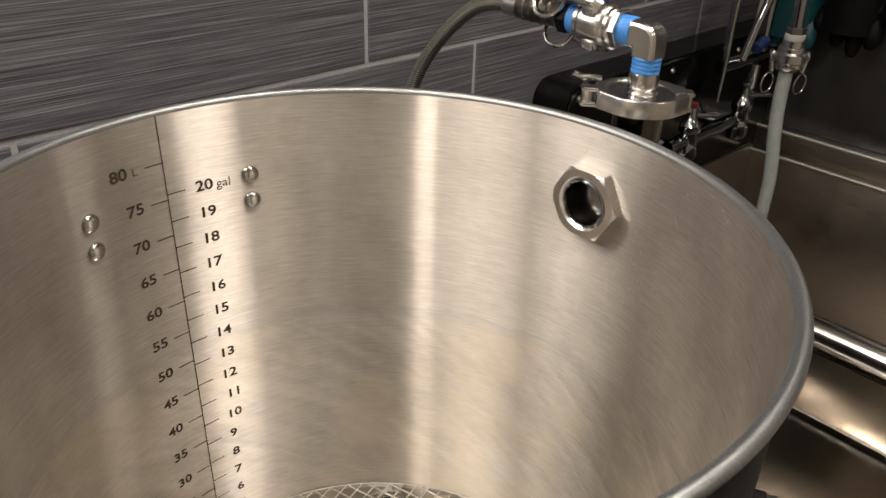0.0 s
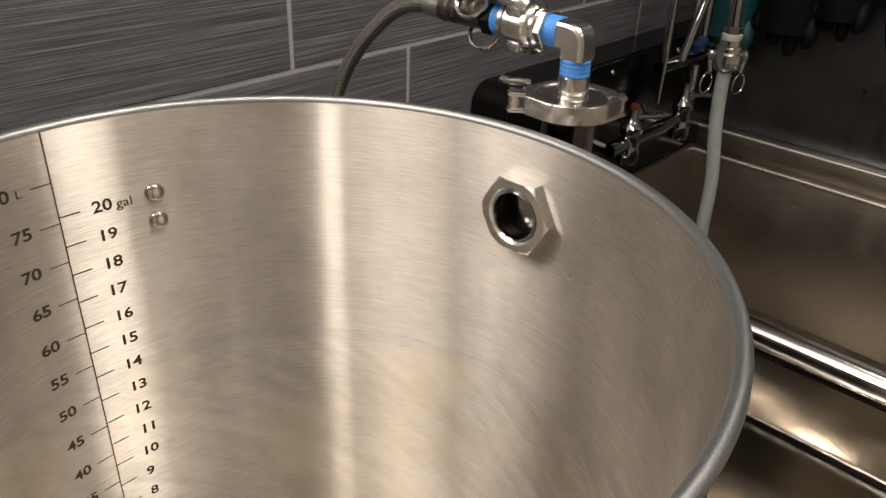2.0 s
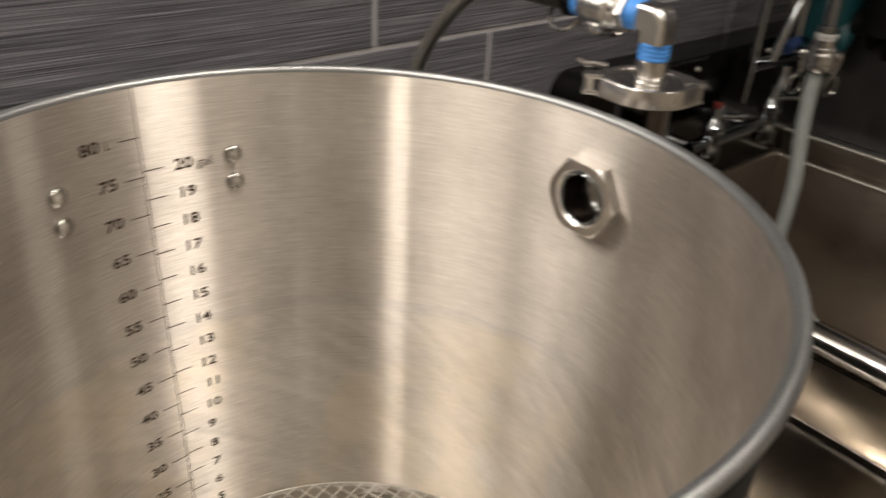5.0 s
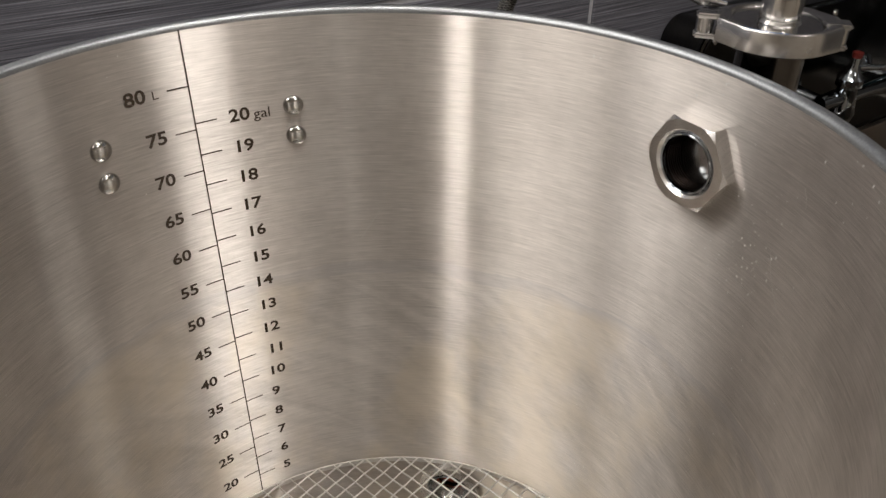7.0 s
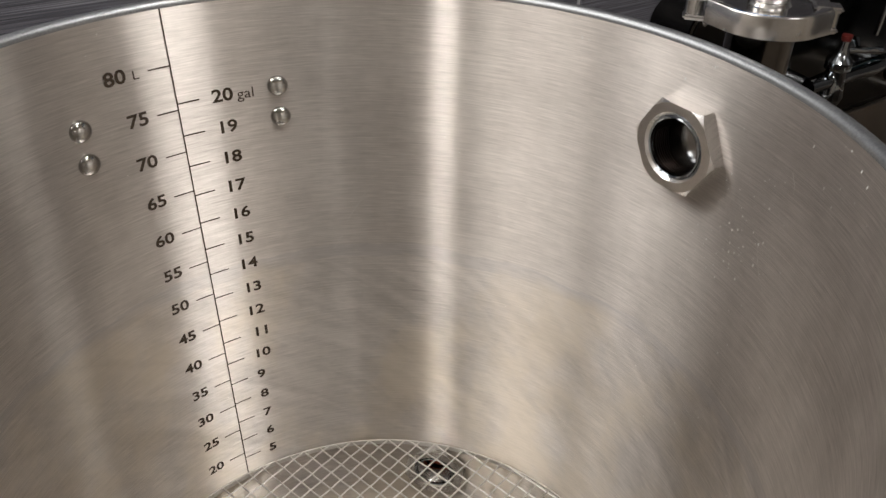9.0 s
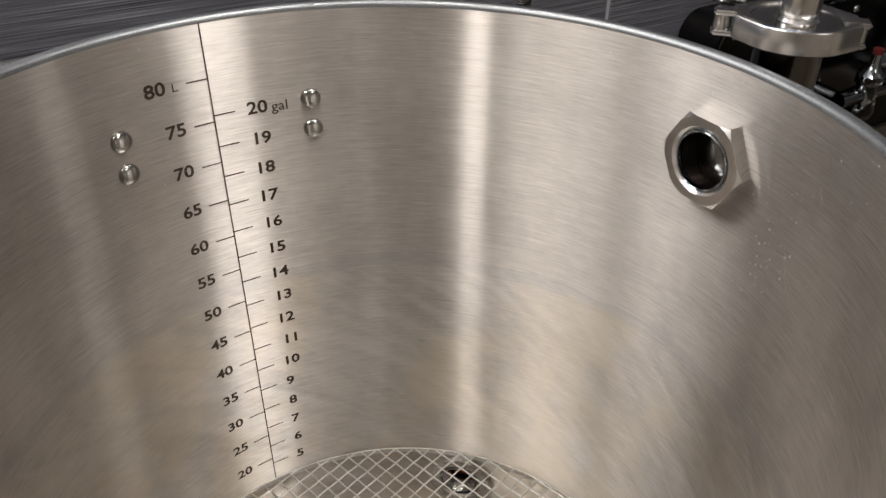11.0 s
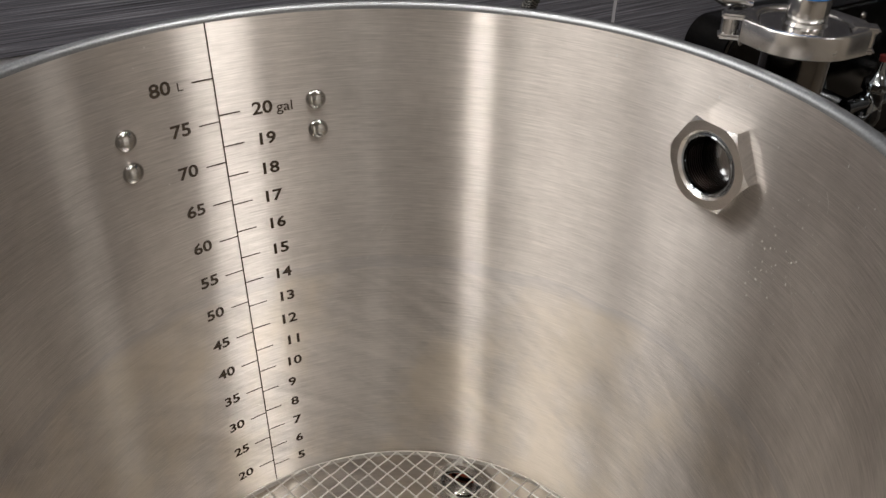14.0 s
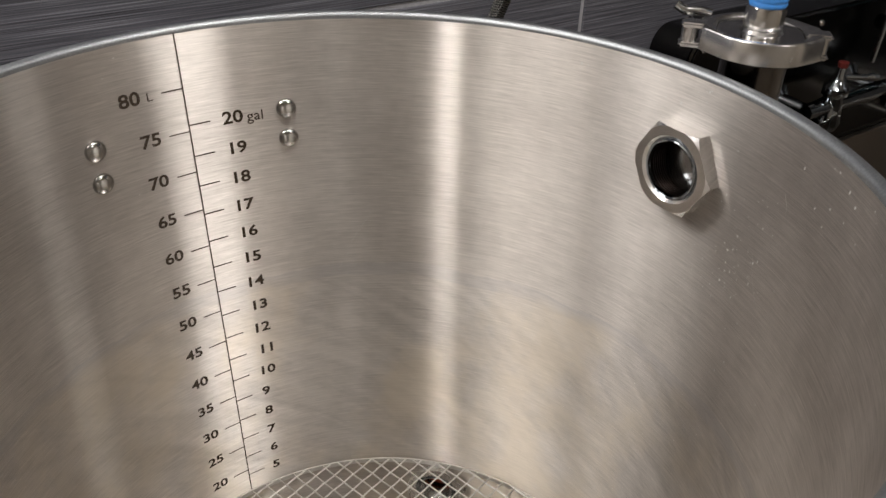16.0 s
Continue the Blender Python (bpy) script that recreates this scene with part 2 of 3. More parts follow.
ORANGE_RING = plain("orange_seal", (0.55, 0.10, 0.04), 0.5)
WHITE_TAPE = plain("white_thread_tape", (0.42, 0.42, 0.41), 0.6)
GROUT = plain("pale_grey_grout", (0.50, 0.50, 0.53), 0.85, 0.0, 0.12, 260, 0.0006)
PAINT = plain("warm_wall_paint", (0.62, 0.56, 0.48), 0.7, 0.0, 0.05, 5)
CEILING_PAINT = plain("ceiling_paint", (0.70, 0.68, 0.64), 0.8, 0.0, 0.04, 5)
FLOOR_MAT = plain("floor_concrete", (0.10, 0.09, 0.085), 0.6, 0.0, 0.25, 9)
TILE = tile_material()
BRAID = braid_material()
HOSE = clear_hose()


# ---- building helpers ----
def link_mesh(name, bm, material, smooth=40):
    me = bpy.data.meshes.new(name)
    bmesh.ops.recalc_face_normals(bm, faces=bm.faces[:])
    lim = radians(smooth)
    for f in bm.faces:
        f.smooth = True
    for e in bm.edges:
        if len(e.link_faces) == 2 and e.calc_face_angle(0) > lim:
            e.smooth = False
    bm.to_mesh(me)
    bm.free()
    me.materials.append(material)
    return new(name, me)


ORIGIN = {}


def thing(name, origin, label, category, group="", kind=""):
    """An empty at its base; origin is measured from the table's top."""
    ob = new(name)
    ob.empty_display_size = 0.03
    ob.location = (origin[0], origin[1], origin[2] + TABLE)
    ORIGIN[ob.name] = Vector(origin)
    return tagged(ob, label, category, group, kind)


def part(name, bm, material, parent, label="", smooth=40):
    """One mesh under a thing or part; its vertices are measured from the table's top."""
    o = ORIGIN[parent.name]
    bmesh.ops.translate(bm, vec=-o, verts=bm.verts)
    ob = link_mesh(name, bm, material, smooth)
    ob.parent = parent
    ORIGIN[ob.name] = o
    return tagged(ob, label) if label else ob


def setting(name, bm, material, label, smooth=40):
    bmesh.ops.translate(bm, vec=(0, 0, TABLE), verts=bm.verts)
    ob = link_mesh(name, bm, material, smooth)
    ORIGIN[ob.name] = Vector((0, 0, -TABLE))
    return tagged(ob, label, "", "", "structure")


def box(lo, hi, bevel=0.0, seg=2, bm=None):
    bm = bm or bmesh.new()
    r = bmesh.ops.create_cube(bm, size=1)
    c = [(a + b) / 2 for a, b in zip(lo, hi)]
    s = [abs(b - a) for a, b in zip(lo, hi)]
    bmesh.ops.scale(bm, vec=s, verts=r["verts"])
    bmesh.ops.translate(bm, vec=c, verts=r["verts"])
    if bevel:
        ed = list({e for v in r["verts"] for e in v.link_edges})
        bmesh.ops.bevel(bm, geom=ed, offset=bevel, segments=seg, affect="EDGES", profile=0.5)
    return bm


def lathe(profile, seg=48, m=None, bm=None, closed=False):
    """Turns (radius, height) pairs about z."""
    bm = bm or bmesh.new()
    rings, made = [], []
    for r, z in profile:
        if r < 1e-6:
            v = bm.verts.new((0, 0, z))
            rings.append([v] * seg)
            made.append(v)
        else:
            ring = [bm.verts.new((r * math.cos(math.tau * i / seg), r * math.sin(math.tau * i / seg), z)) for i in range(seg)]
            rings.append(ring)
            made += ring
    pairs = list(zip(rings, rings[1:]))
    if closed:
        pairs.append((rings[-1], rings[0]))
    for a, b in pairs:
        for i in range(seg):
            j = (i + 1) % seg
            vs = []
            for v in (a[i], a[j], b[j], b[i]):
                if v not in vs:
                    vs.append(v)
            if len(vs) > 2:
                bm.faces.new(vs)
    if m is not None:
        bmesh.ops.transform(bm, matrix=m, verts=made)
    return bm


def prism(n, radius, z0, z1, m, edge=0.0008):
    """A nut or bar with n flats about z, its two ends chamfered."""
    bm = bmesh.new()
    levels = ((radius - edge, z0), (radius, z0 + edge), (radius, z1 - edge), (radius - edge, z1))
    rings = [[bm.verts.new((r * math.cos(math.tau * i / n), r * math.sin(math.tau * i / n), z)) for i in range(n)] for r, z in levels]
    bm.faces.new(rings[0][::-1])
    bm.faces.new(rings[-1])
    for a, b in zip(rings, rings[1:]):
        for i in range(n):
            j = (i + 1) % n
            bm.faces.new((a[i], a[j], b[j], b[i]))
    bmesh.ops.transform(bm, matrix=m, verts=bm.verts)
    return bm


def spline(points, n=12):
    """Points along a smooth line through the given ones."""
    P = [Vector(q) for q in points]
    P = [P[0] * 2 - P[1]] + P + [P[-1] * 2 - P[-2]]
    out = []
    for i in range(1, len(P) - 2):
        a, b, c, d = P[i - 1:i + 3]
        for k in range(n):
            t = k / n
            out.append(0.5 * (2 * b + (c - a) * t + (2 * a - 5 * b + 4 * c - d) * t * t + (3 * b - a - 3 * c + d) * t ** 3))
    out.append(P[-2])
    return out


def tube(points, radius, seg=12, caps=True, closed=False, bm=None, uv=False):
    """A round bar along points; radius may be a list."""
    bm = bm or bmesh.new()
    P = [Vector(q) for q in points]
    n = len(P)
    rad = radius if isinstance(radius, (list, tuple)) else [radius] * n
    side, rings, dist = None, [], [0.0]
    for i in range(n):
        if closed:
            d = P[(i + 1) % n] - P[i - 1]
        else:
            d = P[min(i + 1, n - 1)] - P[max(i - 1, 0)]
        d.normalize()
        if side is None:
            side = d.orthogonal().normalized()
        side = (side - d * side.dot(d)).normalized()
        up = d.cross(side)
        rings.append([bm.verts.new(P[i] + (side * math.cos(math.tau * k / seg) + up * math.sin(math.tau * k / seg)) * rad[i]) for k in range(seg)])
        if i:
            dist.append(dist[-1] + (P[i] - P[i - 1]).length)
    layer = bm.loops.layers.uv.new("UVMap") if uv else None
    for i in range(n if closed else n - 1):
        a, b = rings[i], rings[(i + 1) % n]
        for k in range(seg):
            j = (k + 1) % seg
            f = bm.faces.new((a[k], a[j], b[j], b[k]))
            if uv:
                for lp, (u, v) in zip(f.loops, ((k, i), (k + 1, i), (k + 1, i + 1), (k, i + 1))):
                    lp[layer].uv = (u / seg, dist[min(v, n - 1)] * 2200)
    if caps and not closed:
        bm.faces.new(rings[0][::-1])
        bm.faces.new(rings[-1])
    return bm


def ring_points(c, r, ax, ay, n=28):
    return [Vector(c) + Vector(ax) * r * math.cos(math.tau * i / n) + Vector(ay) * r * math.sin(math.tau * i / n) for i in range(n)]


def axis_pose(c, d):
    """z of the part runs along d from c."""
    return Matrix.Translation(c) @ Vector(d).to_track_quat("Z", "Y").to_matrix().to_4x4()


# ---- the room ----
WALL_Y, WALL_X = 0.455, 1.40
setting("floor", box((-2.2, -2.6, -0.86), (1.6, 0.6, -TABLE)), FLOOR_MAT, "dark grey concrete floor")
ceil_ob = setting("ceiling", box((-2.2, -2.6, CEIL - TABLE), (1.6, 0.6, CEIL - TABLE + 0.1)), CEILING_PAINT, "off-white painted ceiling")
setting("wall_south", box((-2.2, -2.6, -TABLE), (1.6, -2.5, CEIL - TABLE)), PAINT, "warm beige painted wall")
setting("wall_west", box((-2.2, -2.5, -TABLE), (-2.1, WALL_Y, CEIL - TABLE)), PAINT, "warm beige painted wall")
setting("wall_east", box((WALL_X, -2.5, -TABLE), (1.6, WALL_Y, CEIL - TABLE)), PAINT, "painted wall behind steel sheet")
wall_back = setting("wall_north", box((-2.2, WALL_Y + 0.0025, -TABLE), (1.6, 0.6, CEIL - TABLE)), GROUT, "pale grouted wall behind dark slate-look tiles")
setting("wall_sheet", box((WALL_X - 0.003, -1.2, 0.167), (WALL_X, 0.383, 1.5)), STEEL_PANEL, "dark stainless steel wall sheet above the sink")

# steel table under the kettle
table = thing("steel_table", (0, 0, -TABLE), "brushed stainless steel work table beside the sink", "table")
part("tabletop", box((-1.3, -0.42, -0.04), (0.7325, 0.447, 0.0), 0.002), STEEL_TABLE, table)
for lx in (-1.24, 0.66):
    for ly in (-0.36, 0.38):
        part("leg", lathe([(0, -TABLE), (0.02, -TABLE), (0.02, -0.04), (0, -0.04)], 16, Matrix.Translation((lx, ly, 0))), STEEL_TABLE, table)

# ---- kettle ----
R, RIM_Z = 0.2267, 0.5363
LINE = 92.45
AREA = math.pi * R * R * 1000


def on_wall(theta, z, r=R):
    a = radians(theta)
    return Vector((r * math.cos(a), r * math.sin(a), z))


kettle = thing("brew_kettle", (0, 0, 0), "large brushed stainless steel brew kettle, open, with etched volume marks", "kettle")
prof = [(R - 0.03, 0.003)]
for i in range(1, 9):
    a = math.pi / 2 * i / 8
    prof.append((R - 0.03 + 0.03 * math.sin(a), 0.033 - 0.03 * math.cos(a)))
zs = list(np.arange(0.036, 0.1, 0.005)) + list(np.linspace(0.115, 0.43, 18)) + list(np.arange(0.44, 0.515, 0.005)) + [RIM_Z - 0.012]
prof += [(R, z) for z in zs + [RIM_Z - 0.0045]]


def bored(bm):
    """Cuts the two pipe holes through a wall of the kettle."""
    gone = []
    for c in (on_wall(0.8, 0.476), on_wall(45.6, 0.066)):
        gone += [f for f in bm.faces if all((v.co - c).length < 0.0258 for v in f.verts)]
    bmesh.ops.delete(bm, geom=gone, context="FACES")
    return bm


body = part("body", bored(lathe(prof, 192)), STEEL_KETTLE, kettle, smooth=60)
part("base", lathe([(0, 0.0022), (0.1, 0.0018), (R - 0.034, 0.0026), (R - 0.0295, 0.0038)], 128), STEEL_BASE, kettle, "stained satin steel base")
# rolled bead
bead = []
for i in range(17):
    a = math.pi - math.pi * 1.45 * i / 16
    bead.append((R + 0.0042 + 0.0042 * math.cos(a), RIM_Z - 0.0042 + 0.0042 * math.sin(a)))
part("rolled_rim", lathe([(R, RIM_Z - 0.0045)] + bead, 192), STEEL_RIM, kettle, "scuffed rolled steel rim")
part("jacket", bored(lathe([(0, 0), (R + 0.001, 0.0), (R + 0.003, 0.003)] + [(R + 0.003, z) for z in zs] + [(R + 0.0008, RIM_Z - 0.011)], 192)), BLACK, kettle, "black insulating jacket")


def wall_strip(t0, t1, z0, z1, r=R - 0.0004, n=None):
    bm = bmesh.new()
    n = n or max(1, int(abs(t1 - t0) / 1.0))
    lo = [bm.verts.new(on_wall(t0 + (t1 - t0) * i / n, z0, r)) for i in range(n + 1)]
    hi = [bm.verts.new(on_wall(t0 + (t1 - t0) * i / n, z1, r)) for i in range(n + 1)]
    for i in range(n):
        bm.faces.new((lo[i], hi[i], hi[i + 1], lo[i + 1]))
    return bm


HALF = 0.00045
part("scale_line", wall_strip(LINE - 0.11, LINE + 0.11, 0.0955, 0.5325), ETCH, kettle, "etched vertical scale line")


def wall_text(text, theta, z, height, align, name="numeral", bold=0.024, wide=1.14):
    """Letters wrapped on the wall; theta is their left or right edge in degrees."""
    cu = bpy.data.curves.new(name, "FONT")
    cu.body, cu.size, cu.offset, cu.resolution_u = text, 1.0, bold, 3
    tmp = bpy.data.objects.new(name, cu)
    scene.collection.objects.link(tmp)
    bpy.context.view_layer.update()
    me = bpy.data.meshes.new_from_object(tmp.evaluated_get(bpy.context.evaluated_depsgraph_get()))
    bpy.data.objects.remove(tmp)
    bm = bmesh.new()
    bm.from_mesh(me)
    bpy.data.meshes.remove(me)
    xs, ys = [v.co.x for v in bm.verts], [v.co.y for v in bm.verts]
    if text == "gal":
        k, y0 = height / 0.70, 0.25
    else:
        k, y0 = height / (max(ys) - min(ys)), (max(ys) + min(ys)) / 2
    x0 = min(xs) if align == "left" else max(xs)
    for v in bm.verts:
        th = theta - math.degrees((v.co.x - x0) * k * wide / R)
        v.co = on_wall(th, z + (v.co.y - y0) * k, R - 0.0004)
    ob = part(name, bm, ETCH, kettle)
    return ob


for g in range(5, 21):
    z = g * 3.785 / AREA
    part("tick", wall_strip(LINE - 0.1, LINE - 3.75, z - HALF, z + HALF), ETCH, kettle)
    wall_text(str(g), 82.95 if g > 9 else 86.5, z, 0.0096, "right" if g > 9 else "left")
for v in range(20, 85, 5):
    z = v / AREA
    part("tick", wall_strip(LINE + 0.1, LINE + 3.65, z - HALF, z + HALF), ETCH, kettle)
    wall_text(str(v), 99.7 if v == 80 else 97.6, z + 0.0004, 0.0096, "right")
wall_text("gal", 82.3, 20 * 3.785 / AREA - 0.002, 0.0075, "left", "unit_mark", 0.0, 1.05)
wall_text("L", 97.6, 80 / AREA - 0.0008, 0.0058, "right", "unit_mark", 0.0)

# handle rivets
for th in (75.2, 108.75):
    for z in (0.4700, 0.4470):
        n = -on_wall(th, 0, 1.0)
        dome = [(0.0072, 0.0)] + [(0.0072 * math.cos(a), 0.0005 + 0.0036 * math.sin(a)) for a in np.linspace(0, math.pi / 2 - 0.01, 12)] + [(0, 0.0041)]
        part("rivet", lathe(dome, 36, axis_pose(on_wall(th, z), n)), RIVET_STEEL, kettle, "polished domed handle rivet", 70)


def scratch(points, width):
    """A fine bright scratch on the inner wall through (degrees, height) pairs."""
    bm = bmesh.new()
    a = [bm.verts.new(on_wall(t, z - width / 2, R - 0.0003)) for t, z in points]
    c = [bm.verts.new(on_wall(t, z + width / 2, R - 0.0003)) for t, z in points]
    for i in range(len(points) - 1):
        bm.faces.new((a[i], a[i + 1], c[i + 1], c[i]))
    part("scratch", bm, SCRATCH_AND_GLINT, kettle, "fine pale scratch")


scratch([(64.6, 0.352), (63.3, 0.361), (61.8, 0.370), (60.2, 0.381)], 0.0008)
scratch([(67.5, 0.327), (66.2, 0.336), (65.4, 0.341)], 0.0005)
scratch([(-20.5, 0.487), (-20.2, 0.492), (-19.2, 0.497)], 0.0009)
scratch([(-16.5, 0.452), (-17.6, 0.440), (-19.0, 0.431), (-20.8, 0.424)], 0.0005)
scratch([(52.0, 0.470), (49.5, 0.4715), (46.0, 0.4712), (43.5, 0.472)], 0.0004)
scratch([(58.0, 0.413), (55.5, 0.4118), (51.0, 0.4125)], 0.0004)
scratch([(8.0, 0.452), (7.0, 0.446), (5.5, 0.443)], 0.0006)


def dried_spots(count):
    """Pale dried drops on the wall beside the nut and along the rim, too small to count."""
    bm = bmesh.new()
    rnd = random.Random(5)
    for i in range(count):
        if i % 3:
            th, z, r = rnd.gauss(-13, 5.5), rnd.gauss(0.438, 0.028), rnd.uniform(0.00022, 0.00055)
        else:
            th, z, r = rnd.uniform(-45, 25), RIM_Z - 0.008 - abs(rnd.gauss(0, 0.018)), rnd.uniform(0.0002, 0.0006)
        if z > RIM_Z - 0.006 or abs(th - 0.8) < 8.5 and abs(z - 0.476) < 0.034:
            continue
        c, a = on_wall(th, z, R - 0.0003), radians(th)
        t = Vector((-math.sin(a), math.cos(a), 0))
        k = rnd.uniform(0.7, 2.2)
        bm.faces.new([bm.verts.new(c + t * r * math.cos(u) + Vector((0, 0, r * k * math.sin(u)))) for u in np.linspace(0, math.tau, 7)[:-1]])
    ob = part("dried_spots", bm, SPOT, kettle, "pale dried water spots")
    return tagged(ob, kind="stuff")


SPOT = plain("dried_water_spot", (0.74, 0.73, 0.70), 0.6, 0.0, 0.08, 300)
dried_spots(130)


def hex_nut(radius, face, thick, hole, m, turn=0.0, k=96):
    """Six flats under a conical chamfer that leaves a round front face, with a bevelled bore."""
    bm = bmesh.new()

    def ring(height, rad):
        out = []
        for i in range(k):
            a = math.tau * i / k
            flat = radius * math.cos(math.pi / 6) / math.cos((a % (math.pi / 3)) - math.pi / 6)
            r = min(rad, flat) if rad else flat
            z = thick - max(0.0, flat - face) * 0.62 if height is None else height
            out.append(bm.verts.new((r * math.cos(a + turn), r * math.sin(a + turn), z)))
        return out

    rings = [ring(-0.0005, 0), ring(None, 0), ring(thick, face), ring(thick, hole * 1.12), ring(thick - 0.0016, hole), ring(-0.0005, hole)]
    for a, b in zip(rings, rings[1:] + rings[:1]):
        for i in range(k):
            j = (i + 1) % k
            bm.faces.new((a[i], a[j], b[j], b[i]))
    bmesh.ops.transform(bm, matrix=m, verts=bm.verts)
    return bm


def bulkhead(theta, z, turn, hole_len, size=0.0296, inside=None):
    """Hexagonal nut inside the wall, bored and threaded, with its seal."""
    n = -on_wall(theta, 0, 1.0)
    t = Vector((-math.sin(radians(theta)), math.cos(radians(theta)), 0))
    m = Matrix.Translation(on_wall(theta, z)) @ Matrix((t, n.cross(t), n)).transposed().to_4x4()
    nut = part("bulkhead_nut", hex_nut(size, size * 0.90, 0.0118, 0.0192, m, turn), STEEL_NUT, kettle, "hexagonal steel bulkhead nut", 12)
    part("sleeve_lip", lathe([(0.0192, 0.0085), (0.0190, 0.0112), (0.0184, 0.0118), (0.0176, 0.0112), (0.0172, 0.0085)], 48, m), CHROME, nut)
    bore = [(0.0172, 0.0088)]
    for i in range(8):
        bore += [(0.0166, 0.0074 - 0.0018 * i), (0.0171, 0.0065 - 0.0018 * i)]
    part("sleeve", lathe(bore + [(0.0166, -0.008), (0.0166, -hole_len)], 48, m), inside or BORE_SHADE_AND_SEAM, nut, "threaded bored sleeve")
    # Black cap puts the bore's deep shade into the colour.
    part("bore_shade_cap", lathe([(0.0167, -hole_len), (0.0, -hole_len - 0.0005)], 40, m), BLACK, nut)
    part("seal_ring", lathe([(0.0165, -0.014), (0.0122, -0.015), (0.0122, -0.019), (0.0165, -0.020)], 32, m), ORANGE_RING, nut, "orange rubber seal")
    return nut


bulkhead(0.8, 0.476, radians(0), 0.042, 0.0304)
bulkhead(45.6, 0.066, radians(20), 0.03, 0.033, POLISHED)

# latch on the outside
kn = on_wall(-66.0, 0.425, R + 0.002)
kd = on_wall(-66.0, 0, 1.0)
latch = part("latch", tube([kn, kn + kd * 0.009], 0.0055, 14), BLACK_RUBBER, kettle, "black latch with a steel end")
part("latch_end", tube([kn + kd * 0.008 + Vector((0, 0, 0.001)), kn + kd * 0.015 + Vector((0, 0, 0.003))], 0.0032, 12), POLISHED, latch)

# ---- mesh false bottom ----
MESH_Z, MESH_R = 0.0990, 0.2225
screen = thing("mesh_screen", (0, 0, MESH_Z), "round woven steel wire false bottom inside the kettle", "screen")
part("edge_band", lathe([(MESH_R - 0.0005, MESH_Z - 0.004), (MESH_R + 0.001, MESH_Z - 0.004), (MESH_R + 0.001, MESH_Z + 0.0009), (MESH_R - 0.0005, MESH_Z + 0.0009)], 128, closed=True), STEEL_WIRE, screen, "thin steel band round the mesh")
for fam, (ang, off, dz) in enumerate(((16.8, 0.0065, 0.0007), (-73.2, 0.0035, -0.0007))):
    d = Vector((math.cos(radians(ang)), math.sin(radians(ang)), 0))
    nrm = Vector((-d.y, d.x, 0))
    k = -18
    while k <= 18:
        o = k * 0.0127 + off
        k += 1
        if abs(o) > MESH_R - 0.003:
            continue
        h = math.sqrt(MESH_R ** 2 - o * o)
        pts = []
        steps = max(2, int(2 * h / 0.0127))
        for i in range(steps + 1):
            s = -h + 2 * h * i / steps
            pts.append(nrm * o + d * s + Vector((0, 0, MESH_Z + (0.0004 if (i + k + fam) % 2 else -0.0004))))
        part("wire", tube(pts, 0.00082, 6), STEEL_WIRE, screen)

# ---- recirculation fitting beside the kettle ----
CX, CY = 0.268, 0.0


def at(x, y, z):
    return Matrix.Translation((x, y, z))


# Steel darkened in its base colour to stand for black reflections.
PIPE_DARK_REFLECTION = plain("pipe_steel_dark_reflection", (0.12, 0.11, 0.10), 0.16, 1.0)
fitting = thing("hose_fitting", (CX, CY, 0.42), "stainless clamp fitting with elbow and quick coupling on the kettle", "pipe fitting")
fin = at(CX, CY, 0)
part("pipe", lathe([(0, 0.42), (0.019, 0.42), (0.019, 0.5430), (0, 0.5430)], 40, fin), PIPE_DARK_REFLECTION, fitting, "short polished steel pipe")
part("side_nipple", tube([(R + 0.002, 0.003, 0.476), (CX, CY, 0.476)], 0.0165, 24), POLISHED, fitting)
part("ferrule", lathe([(0.0252, 0.5470), (0.0252, 0.5530), (0.0245, 0.5540), (0.0125, 0.5544), (0.0112, 0.5560)], 48, fin), POLISHED, fitting, "polished steel end plate", 25)
side = Vector((-0.669, 0.743, 0))
fwd = Vector((0.743, 0.669, 0))


def clamp_shell(rad, bore, ear, half, z0, z1, k=120):
    """A two-part clamp from above: a round ring whose flanks run straight out to two square ends."""
    bm = bmesh.new()

    def outline(u):
        v = Vector((math.cos(u), math.sin(u)))
        best = rad
        # straight flanks, from the end's corner to where they touch the ring
        c = Vector((ear, half))
        ang = math.atan2(c.y, c.x) + math.acos(rad / c.length)
        n = Vector((math.cos(ang), math.sin(ang)))
        w = Vector((abs(v.x), abs(v.y)))
        flank = rad / max(1e-6, w.dot(n))
        end = ear / max(1e-6, w.x)
        if math.atan2(w.y, w.x) < ang:
            best = min(flank, end)
        return v * best

    levels = ((z0, 0.0012, 0), (z0 + 0.0008, 0, 0), (z1 - 0.0014, 0, 0), (z1 - 0.0004, 0.0006, 0), (z1, 0.0016, 0), (z1 - 0.0002, 0, bore + 0.0022), (z1 - 0.0016, 0, bore), (z0, 0, bore))
    rings = []
    for z, inset, r in levels:
        ring = []
        for i in range(k):
            u = math.tau * i / k
            q = Vector((math.cos(u), math.sin(u))) * r if r else outline(u)
            if inset:
                q = q * (1 - inset / q.length)
            p = Vector((CX, CY, z)) + side * q.x + fwd * q.y
            ring.append(bm.verts.new(p))
        rings.append(ring)
    for a, b in zip(rings, rings[1:] + rings[:1]):
        for i in range(k):
            j = (i + 1) % k
            bm.faces.new((a[i], a[j], b[j], b[i]))
    return bm


